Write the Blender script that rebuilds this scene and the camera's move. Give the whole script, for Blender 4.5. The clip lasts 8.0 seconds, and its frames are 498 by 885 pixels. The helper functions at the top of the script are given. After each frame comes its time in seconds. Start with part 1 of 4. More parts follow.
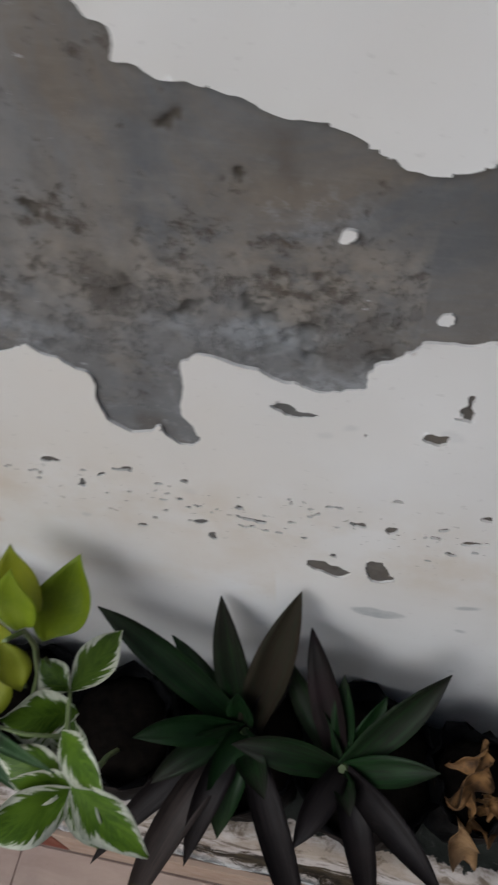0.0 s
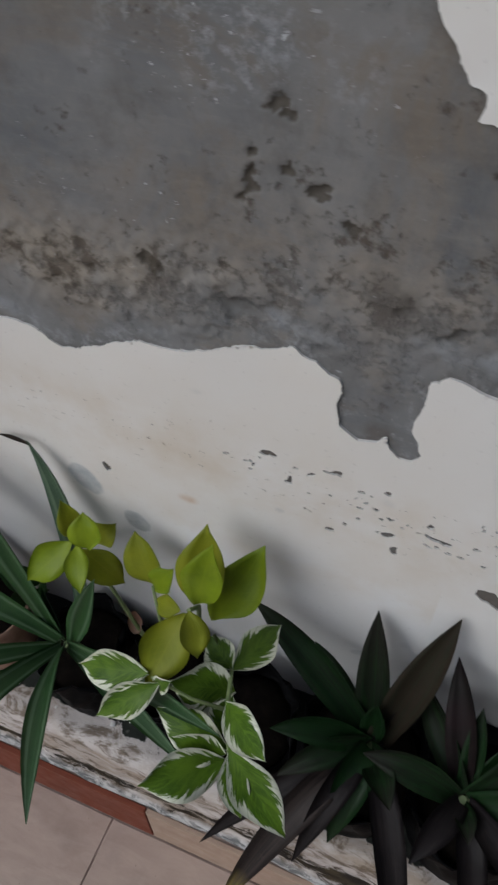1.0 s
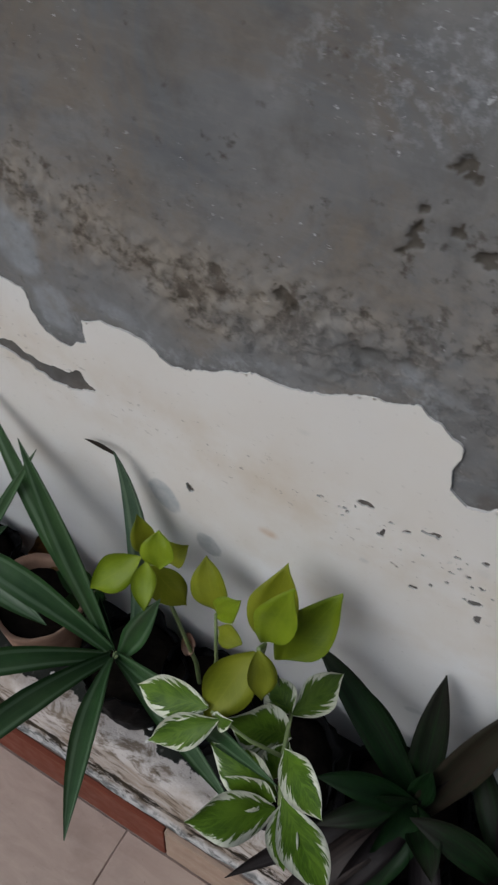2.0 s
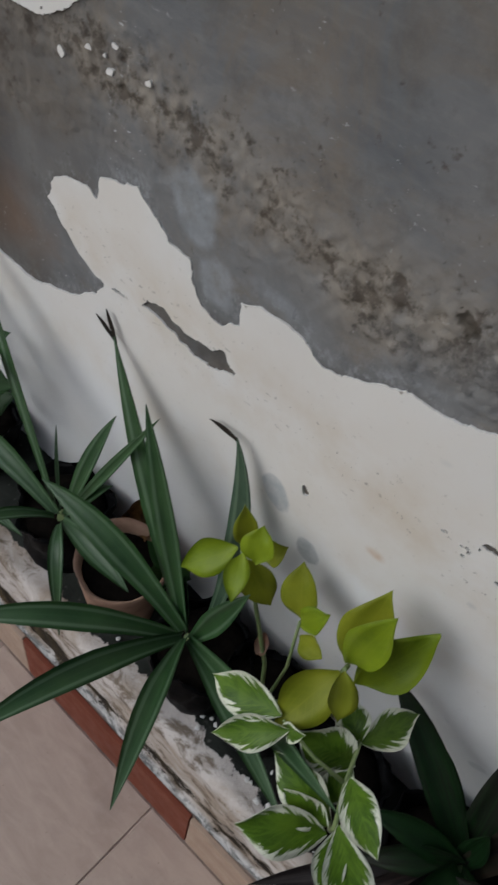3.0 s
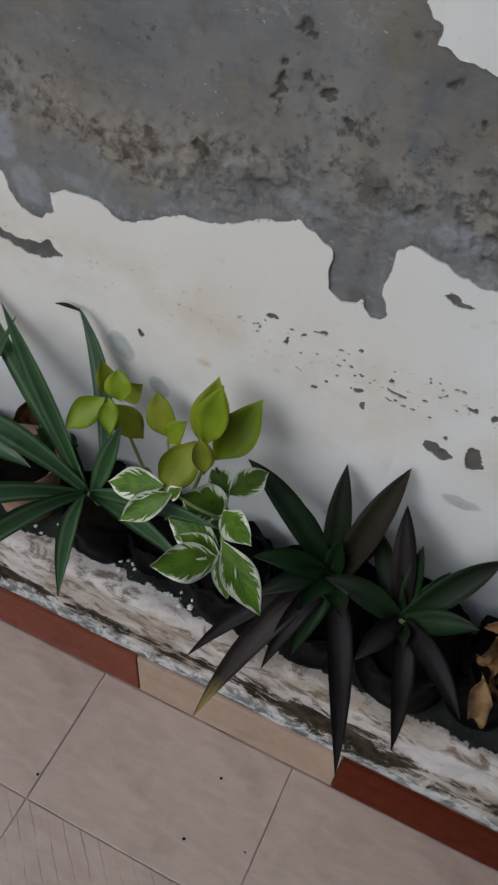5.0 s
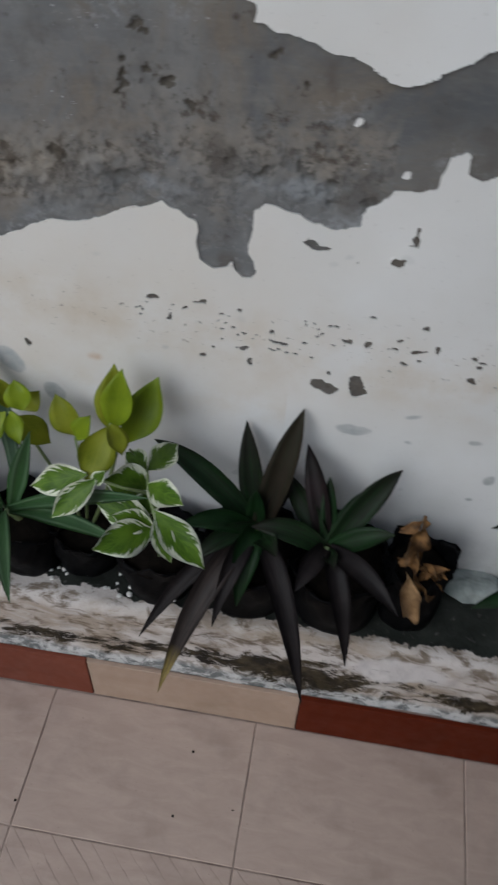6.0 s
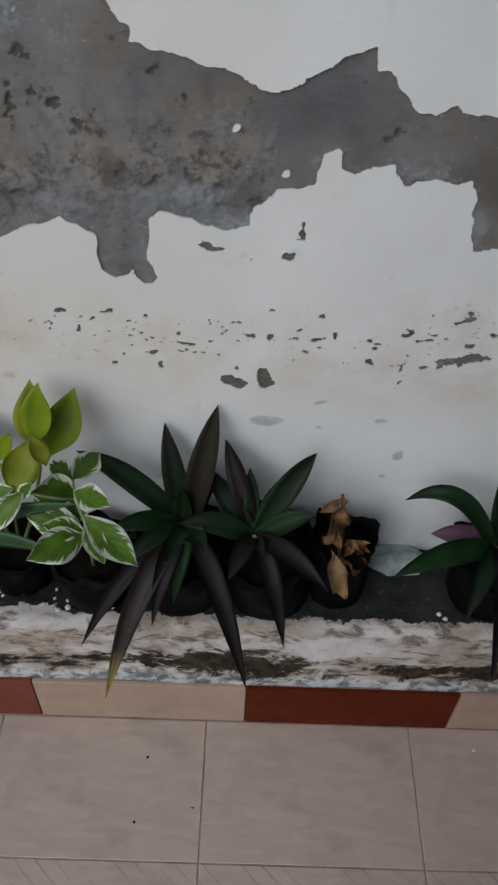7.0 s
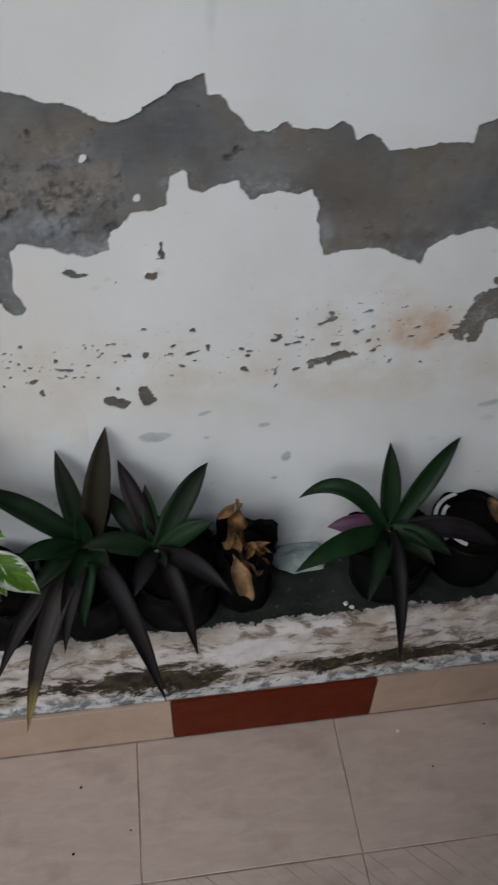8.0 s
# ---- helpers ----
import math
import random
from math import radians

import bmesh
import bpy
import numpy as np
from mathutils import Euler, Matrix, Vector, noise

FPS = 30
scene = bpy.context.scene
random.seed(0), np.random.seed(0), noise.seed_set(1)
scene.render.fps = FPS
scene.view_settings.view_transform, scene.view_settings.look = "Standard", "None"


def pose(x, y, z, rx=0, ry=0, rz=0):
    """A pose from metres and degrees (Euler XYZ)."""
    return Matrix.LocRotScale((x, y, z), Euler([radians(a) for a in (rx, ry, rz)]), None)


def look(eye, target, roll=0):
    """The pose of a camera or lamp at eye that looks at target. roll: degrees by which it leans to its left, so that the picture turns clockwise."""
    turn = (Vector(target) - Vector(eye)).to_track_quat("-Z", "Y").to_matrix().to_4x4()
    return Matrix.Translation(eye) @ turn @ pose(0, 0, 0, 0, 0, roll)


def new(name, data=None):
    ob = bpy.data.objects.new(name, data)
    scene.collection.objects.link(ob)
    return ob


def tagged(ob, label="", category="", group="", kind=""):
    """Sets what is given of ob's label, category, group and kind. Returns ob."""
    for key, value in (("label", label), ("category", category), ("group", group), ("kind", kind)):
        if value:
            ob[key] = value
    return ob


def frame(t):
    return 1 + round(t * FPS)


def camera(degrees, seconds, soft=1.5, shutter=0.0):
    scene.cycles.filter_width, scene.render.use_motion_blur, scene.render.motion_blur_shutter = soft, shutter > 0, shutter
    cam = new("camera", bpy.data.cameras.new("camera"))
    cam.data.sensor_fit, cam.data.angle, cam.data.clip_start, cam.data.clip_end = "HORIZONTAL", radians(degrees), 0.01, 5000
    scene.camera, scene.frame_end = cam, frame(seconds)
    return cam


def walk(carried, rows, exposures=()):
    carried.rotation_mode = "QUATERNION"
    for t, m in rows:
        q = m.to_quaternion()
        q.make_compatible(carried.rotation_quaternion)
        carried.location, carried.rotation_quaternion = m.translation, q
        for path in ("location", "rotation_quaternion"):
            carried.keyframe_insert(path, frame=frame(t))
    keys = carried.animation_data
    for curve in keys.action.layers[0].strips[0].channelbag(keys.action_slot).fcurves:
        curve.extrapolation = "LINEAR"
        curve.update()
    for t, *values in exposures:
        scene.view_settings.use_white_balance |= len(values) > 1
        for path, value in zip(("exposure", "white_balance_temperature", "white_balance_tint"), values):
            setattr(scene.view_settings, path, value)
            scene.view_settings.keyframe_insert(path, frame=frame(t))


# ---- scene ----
# camera: seconds, place, yaw, pitch, roll
LENS = 34.607
ROWS = [
    (0.0, 0.1056, -0.2553, 1.0518, 14.82, -54.21, -4.25),
    (0.5, 0.0712, -0.3053, 1.0787, 19.75, -51.98, -3.04),
    (1.0, 0.0323, -0.3292, 1.0813, 23.14, -50.81, -0.79),
    (2.5, -0.0479, -0.3258, 1.0851, 29.77, -50.45, 8.49),
    (3.0, -0.0650, -0.3430, 1.0723, 34.47, -51.24, 10.86),
    (3.5, -0.0201, -0.3852, 1.1000, 36.43, -51.76, 8.76),
    (4.0, 0.0550, -0.4340, 1.1095, 33.69, -51.59, 5.59),
    (4.5, 0.1171, -0.4855, 1.1181, 28.30, -50.89, 4.96),
    (5.8, 0.0763, -0.5963, 1.1385, 9.96, -48.82, 3.69),
    (6.0, 0.0881, -0.6174, 1.1405, 7.12, -48.40, 2.99),
    (6.5, 0.1061, -0.6585, 1.1450, 2.61, -47.01, 2.74),
    (7.0, 0.0997, -0.6650, 1.1500, -0.72, -46.55, 2.55),
    (7.5, 0.1168, -0.6754, 1.1441, -4.09, -45.66, 2.02),
    (8.0, 0.1354, -0.6980, 1.1622, -8.72, -44.68, 1.46),
]


def aim(x, y, z, yaw, pitch, roll):
    return pose(x, y, z, 90 + pitch, 0, yaw) @ pose(0, 0, 0, 0, 0, roll)


cam = camera(LENS, 8.0, soft=2.3, shutter=0.4)
walk(cam, [(t, aim(*r)) for t, *r in ROWS], exposures=[(0.0, -0.58, 5700, 8), (1.0, -0.66, 5620, 8), (2.5, -0.66, 5640, 7), (4.5, -0.60, 5560, 6), (6.5, -0.64, 5520, 6), (8.0, -0.60, 5560, 6)])

# ---- daylight: overcast sky, a broad soft sun from the front left ----
world = bpy.data.worlds.new("sky")
scene.world = world
world.use_nodes = True
wn = world.node_tree.nodes
sky = wn.new("ShaderNodeTexSky")
sky.sky_type = "NISHITA"
sky.sun_disc = False
SUN_FROM = Vector((-0.52, -0.70, 0.66)).normalized()
sky.sun_elevation = math.asin(SUN_FROM.z)
sky.sun_rotation = math.atan2(SUN_FROM.x, SUN_FROM.y)
sky.dust_density = 6.0
sky.air_density = 1.0
world.node_tree.links.new(sky.outputs[0], wn["Background"].inputs[0])
wn["Background"].inputs[1].default_value = 0.09
sun = new("sun", bpy.data.lights.new("sun", "SUN"))
sun.data.energy, sun.data.angle, sun.data.color = 1.95, radians(54), (1.0, 0.985, 0.96)
sun.matrix_world = look(SUN_FROM * 10, (0, 0, 0))


# ---- materials ----
def material(name, rough=0.7, spec=0.4):
    m = bpy.data.materials.new(name)
    m.use_nodes = True
    n = m.node_tree.nodes
    b = n["Principled BSDF"]
    b.inputs["Roughness"].default_value = rough
    b.inputs["Specular IOR Level"].default_value = spec
    return m, n, m.node_tree.links, b


def coords(n, l, scale=(1, 1, 1), source="Object"):
    c = n.new("ShaderNodeTexCoord")
    p = n.new("ShaderNodeMapping")
    p.inputs["Scale"].default_value = scale
    l.new(c.outputs[source], p.inputs[0])
    return p.outputs[0]


def noise_of(n, l, vec, scale, detail=5, rough=0.6, distort=0.0):
    t = n.new("ShaderNodeTexNoise")
    t.inputs["Scale"].default_value = scale
    t.inputs["Detail"].default_value = detail
    t.inputs["Roughness"].default_value = rough
    t.inputs["Distortion"].default_value = distort
    l.new(vec, t.inputs["Vector"])
    return t.outputs["Fac"]


def ramp(n, l, fac, lo, hi, a=0.0, b=1.0):
    r = n.new("ShaderNodeMapRange")
    for k, v in zip(("From Min", "From Max", "To Min", "To Max"), (lo, hi, a, b)):
        r.inputs[k].default_value = v
    l.new(fac, r.inputs["Value"])
    return r.outputs[0]


def math_of(n, l, op, a, b):
    r = n.new("ShaderNodeMath")
    r.operation = op
    for k, v in enumerate((a, b)):
        if isinstance(v, (int, float)):
            r.inputs[k].default_value = v
        else:
            l.new(v, r.inputs[k])
    return r.outputs[0]


def mix(n, l, fac, a, b):
    r = n.new("ShaderNodeMix")
    r.data_type = "RGBA"
    if isinstance(fac, (int, float)):
        r.inputs[0].default_value = fac
    else:
        l.new(fac, r.inputs[0])
    for k, v in ((6, a), (7, b)):
        if isinstance(v, tuple):
            r.inputs[k].default_value = (*v, 1)
        else:
            l.new(v, r.inputs[k])
    return r.outputs[2]


def attr(n, name):
    a = n.new("ShaderNodeAttribute")
    a.attribute_name = name
    return a.outputs["Fac"]


def bump(n, l, b, height, strength=0.4, distance=0.002):
    r = n.new("ShaderNodeBump")
    r.inputs["Strength"].default_value = strength
    r.inputs["Distance"].default_value = distance
    l.new(height, r.inputs["Height"])
    l.new(r.outputs[0], b.inputs["Normal"])


def make_coat():
    m, n, l, b = material("old_white_paint", 0.62, 0.3)
    v = coords(n, l)
    big = noise_of(n, l, v, 5, 4)
    fine = noise_of(n, l, v, 70, 6)
    c = mix(n, l, ramp(n, l, big, 0.35, 0.7), (0.72, 0.725, 0.73), (0.635, 0.63, 0.615))
    c = mix(n, l, math_of(n, l, "MULTIPLY", attr(n, "warm"), ramp(n, l, noise_of(n, l, v, 7, 5), 0.3, 0.6, 0.4, 1.0)), c, (0.665, 0.635, 0.59))
    # yellowed band with soft brown clouds
    cloud = noise_of(n, l, v, 16, 5)
    yel = math_of(n, l, "MULTIPLY", attr(n, "yellow"), ramp(n, l, cloud, 0.38, 0.68))
    c = mix(n, l, yel, c, (0.54, 0.46, 0.35))
    # rust marks, and brown painted for shade at the far left
    rust_shade = math_of(n, l, "MULTIPLY", attr(n, "rust_shade"), ramp(n, l, noise_of(n, l, v, 30, 6), 0.3, 0.65))
    c = mix(n, l, rust_shade, c, (0.46, 0.27, 0.12))
    # thin, damp blisters where the grey shows through
    damp = math_of(n, l, "MULTIPLY", attr(n, "damp"), ramp(n, l, noise_of(n, l, v, 60, 4), 0.3, 0.6, 0.5, 1.0))
    c = mix(n, l, damp, c, (0.38, 0.395, 0.4))
    # mottled darker tone near the foot of the wall
    foot_tone = math_of(n, l, "MULTIPLY", attr(n, "foot_tone"), ramp(n, l, noise_of(n, l, v, 26, 6), 0.35, 0.7))
    c = mix(n, l, foot_tone, c, (0.2, 0.19, 0.17))
    speck = math_of(n, l, "MULTIPLY", ramp(n, l, noise_of(n, l, v, 210, 3), 0.7, 0.76), ramp(n, l, noise_of(n, l, v, 12, 2), 0.5, 0.62))
    c = mix(n, l, math_of(n, l, "MULTIPLY", speck, 0.5), c, (0.28, 0.25, 0.21))
    dots = math_of(n, l, "MULTIPLY", attr(n, "dots"), ramp(n, l, noise_of(n, l, coords(n, l, (1, 1, 1.5)), 150, 3, 0.6), 0.655, 0.69))
    c = mix(n, l, math_of(n, l, "MULTIPLY", dots, 0.85), c, (0.14, 0.125, 0.11))
    l.new(c, b.inputs["Base Color"])
    h = math_of(n, l, "ADD", math_of(n, l, "MULTIPLY", fine, 0.3), noise_of(n, l, v, 22, 3))
    bump(n, l, b, h, 0.35, 0.0015)
    return m


def make_plaster():
    m, n, l, b = material("bare_cement_plaster", 0.8, 0.25)
    v = coords(n, l)
    trowel = coords(n, l, (1, 1, 4.5))
    big = noise_of(n, l, v, 6, 6, 0.62, 0.8)
    c = mix(n, l, ramp(n, l, big, 0.36, 0.64), (0.105, 0.11, 0.118), (0.205, 0.2, 0.192))
    brown = ramp(n, l, noise_of(n, l, v, 9, 8, 0.7, 1.2), 0.43, 0.6, 0.0, 0.8)
    c = mix(n, l, brown, c, (0.165, 0.138, 0.108))
    streak = noise_of(n, l, trowel, 40, 6)
    c = mix(n, l, ramp(n, l, streak, 0.5, 0.75, 0.0, 0.22), c, (0.26, 0.25, 0.235))
    mott = noise_of(n, l, v, 30, 7, 0.7)
    c = mix(n, l, ramp(n, l, mott, 0.5, 0.72, 0.0, 0.6), c, (0.085, 0.08, 0.074))
    tan = math_of(n, l, "MULTIPLY", attr(n, "tan"), ramp(n, l, noise_of(n, l, v, 45, 7, 0.72), 0.36, 0.6))
    c = mix(n, l, math_of(n, l, "MULTIPLY", tan, 0.85), c, (0.265, 0.235, 0.195))
    field = math_of(n, l, "ADD", math_of(n, l, "MULTIPLY", attr(n, "tan"), 0.1), math_of(n, l, "ADD", math_of(n, l, "MULTIPLY", noise_of(n, l, v, 40, 7, 0.66), 0.55), math_of(n, l, "MULTIPLY", noise_of(n, l, v, 115, 5, 0.7), 0.45)))
    hole = ramp(n, l, field, 0.585, 0.665)
    c = mix(n, l, math_of(n, l, "MULTIPLY", hole, 0.75), c, (0.06, 0.045, 0.032))
    pits = ramp(n, l, attr(n, "pit"), 0.2, 0.8, 0.0, 0.85)
    c = mix(n, l, pits, c, (0.06, 0.05, 0.038))
    skim = math_of(n, l, "MULTIPLY", attr(n, "skim"), ramp(n, l, noise_of(n, l, v, 14, 6, 0.62), 0.36, 0.5))
    c = mix(n, l, math_of(n, l, "MULTIPLY", skim, 0.8), c, mix(n, l, ramp(n, l, noise_of(n, l, v, 22, 6, 0.6), 0.35, 0.7), (0.128, 0.131, 0.134), (0.195, 0.199, 0.203)))
    c = mix(n, l, math_of(n, l, "MULTIPLY", attr(n, "pale"), ramp(n, l, noise_of(n, l, v, 55, 6, 0.7), 0.3, 0.65, 0.25, 0.85)), c, (0.27, 0.285, 0.3))
    icy = math_of(n, l, "MULTIPLY", attr(n, "frost"), ramp(n, l, math_of(n, l, "ADD", math_of(n, l, "MULTIPLY", noise_of(n, l, v, 120, 6, 0.75), 0.6), math_of(n, l, "MULTIPLY", noise_of(n, l, v, 17, 4), 0.4)), 0.5, 0.6))
    c = mix(n, l, math_of(n, l, "MULTIPLY", icy, 0.7), c, (0.36, 0.375, 0.39))
    # brown painted in for the shade at the wall's left end
    c = mix(n, l, math_of(n, l, "MULTIPLY", attr(n, "rust_shade"), 0.7), c, (0.17, 0.1, 0.06))
    # darker brown inside the chips outside the main bare patch
    c = mix(n, l, math_of(n, l, "MULTIPLY", attr(n, "chip_tone"), ramp(n, l, noise_of(n, l, v, 60, 4), 0.3, 0.6, 0.35, 0.8)), c, (0.06, 0.052, 0.043))
    # dark brown stains, plus the left end's shade put into the colour
    c = mix(n, l, math_of(n, l, "MULTIPLY", attr(n, "stain_shade"), 0.6), c, (0.075, 0.062, 0.05))
    # flecks of paint left behind
    fl = math_of(n, l, "MULTIPLY", ramp(n, l, noise_of(n, l, coords(n, l, (1, 1, 2.2)), 150, 3), 0.66, 0.7), ramp(n, l, noise_of(n, l, v, 8, 3), 0.52, 0.62))
    c = mix(n, l, math_of(n, l, "MULTIPLY", fl, 0.7), c, (0.5, 0.51, 0.52))
    l.new(c, b.inputs["Base Color"])
    grain = noise_of(n, l, v, 330, 4)
    h = math_of(n, l, "ADD", math_of(n, l, "MULTIPLY", grain, 0.3), math_of(n, l, "MULTIPLY", streak, 0.22))
    h = math_of(n, l, "ADD", h, math_of(n, l, "MULTIPLY", mott, 0.6))
    h = math_of(n, l, "SUBTRACT", h, math_of(n, l, "MULTIPLY", hole, 1.2))
    bump(n, l, b, h, 0.4, 0.002)
    return m


def make_ledge():
    """painted, mouldy front face and bare mossy concrete top, told apart by the coat attribute"""
    m, n, l, b = material("ledge_render", 0.8, 0.1)
    v = coords(n, l)
    long = coords(n, l, (1, 1.6, 2.0))
    bare = mix(n, l, ramp(n, l, noise_of(n, l, v, 14, 6), 0.35, 0.7), (0.008, 0.009, 0.008), (0.034, 0.037, 0.032))
    bare = mix(n, l, ramp(n, l, noise_of(n, l, v, 90, 4), 0.62, 0.74, 0.0, 0.4), bare, (0.2, 0.19, 0.17))
    paint = mix(n, l, ramp(n, l, noise_of(n, l, long, 9, 7, 0.66, 0.5), 0.42, 0.6), (0.52, 0.48, 0.455), (0.33, 0.275, 0.225))
    scum = ramp(n, l, noise_of(n, l, long, 30, 8, 0.7, 0.6), 0.49, 0.6, 0.0, 0.85)
    paint = mix(n, l, scum, paint, (0.12, 0.088, 0.058))
    paint = mix(n, l, attr(n, "clean"), paint, (0.56, 0.53, 0.52))
    flake = mix(n, l, ramp(n, l, noise_of(n, l, v, 48, 8, 0.72, 0.5), 0.45, 0.56), (0.5, 0.495, 0.49), (0.14, 0.145, 0.145))
    paint = mix(n, l, attr(n, "flake"), paint, flake)
    field = math_of(n, l, "ADD", noise_of(n, l, long, 26, 9, 0.78, 0.6), ramp(n, l, attr(n, "mould"), 0.0, 1.0, -0.15, 0.2))
    mould = ramp(n, l, field, 0.5, 0.55)
    paint = mix(n, l, math_of(n, l, "MULTIPLY", mould, 0.98), paint, mix(n, l, ramp(n, l, noise_of(n, l, v, 55, 5), 0.4, 0.65), (0.012, 0.009, 0.006), (0.06, 0.045, 0.024)))
    edge = math_of(n, l, "ADD", attr(n, "coat"), ramp(n, l, noise_of(n, l, v, 35, 6, 0.65), 0.3, 0.7, -0.42, 0.42))
    c = mix(n, l, ramp(n, l, edge, 0.46, 0.54), bare, paint)
    l.new(c, b.inputs["Base Color"])
    h = math_of(n, l, "ADD", noise_of(n, l, v, 60, 8, 0.65), math_of(n, l, "MULTIPLY", mould, -0.5))
    bump(n, l, b, h, 0.6, 0.004)
    return m


def make_tile(name, lo, hi, dark, rough, spec=0.35):
    m, n, l, b = material(name, rough, spec)
    v = coords(n, l)
    o = n.new("ShaderNodeObjectInfo")
    streak = coords(n, l, (1.0, 3.2, 1))
    c = mix(n, l, ramp(n, l, noise_of(n, l, streak, 16, 6, 0.65, 0.8), 0.35, 0.7), lo, hi)
    c = mix(n, l, ramp(n, l, o.outputs["Random"], 0, 1, 0.0, 0.18), c, hi)
    dirt = ramp(n, l, noise_of(n, l, v, 9, 7, 0.65), 0.5, 0.78, 0.0, 0.5)
    c = mix(n, l, dirt, c, dark)
    speck = ramp(n, l, noise_of(n, l, v, 190, 2), 0.72, 0.76, 0.0, 0.5)
    c = mix(n, l, speck, c, dark)
    l.new(c, b.inputs["Base Color"])
    l.new(ramp(n, l, noise_of(n, l, v, 40, 4), 0.3, 0.7, rough - 0.1, rough + 0.15), b.inputs["Roughness"])
    bump(n, l, b, noise_of(n, l, v, 140, 3), 0.12, 0.001)
    return m


def make_ribbed_tile():
    """the outer tiles: dusty grooves running aslant, fading out in places"""
    m = make_tile("ribbed_floor_tile", (0.365, 0.28, 0.233), (0.445, 0.352, 0.297), (0.19, 0.142, 0.122), 0.55)
    n, l = m.node_tree.nodes, m.node_tree.links
    b = n["Principled BSDF"]
    v = coords(n, l)
    s = n.new("ShaderNodeSeparateXYZ")
    l.new(v, s.inputs[0])
    across = math_of(n, l, "MULTIPLY", math_of(n, l, "ADD", s.outputs[0], s.outputs[1]), 38.0)
    wob = ramp(n, l, noise_of(n, l, v, 22, 3), 0.3, 0.7, -0.08, 0.08)
    line = math_of(n, l, "ABSOLUTE", math_of(n, l, "SUBTRACT", math_of(n, l, "FRACT", math_of(n, l, "ADD", across, wob), 0), 0.5), 0)
    groove = math_of(n, l, "MULTIPLY", ramp(n, l, line, 0.03, 0.09, 1.0, 0.0), ramp(n, l, noise_of(n, l, v, 17, 5), 0.42, 0.64, 0.04, 0.4))
    old = b.inputs["Base Color"].links[0].from_socket
    l.new(mix(n, l, groove, old, (0.15, 0.105, 0.095)), b.inputs["Base Color"])
    bump(n, l, b, math_of(n, l, "MULTIPLY", groove, -1.0), 0.4, 0.002)
    return m


def plain(name, a, c2, scale, rough, spec=0.4, strength=0.3):
    m, n, l, b = material(name, rough, spec)
    v = coords(n, l)
    f = noise_of(n, l, v, scale, 6)
    l.new(mix(n, l, ramp(n, l, f, 0.35, 0.68), a, c2), b.inputs["Base Color"])
    bump(n, l, b, f, strength, 0.002)
    return m


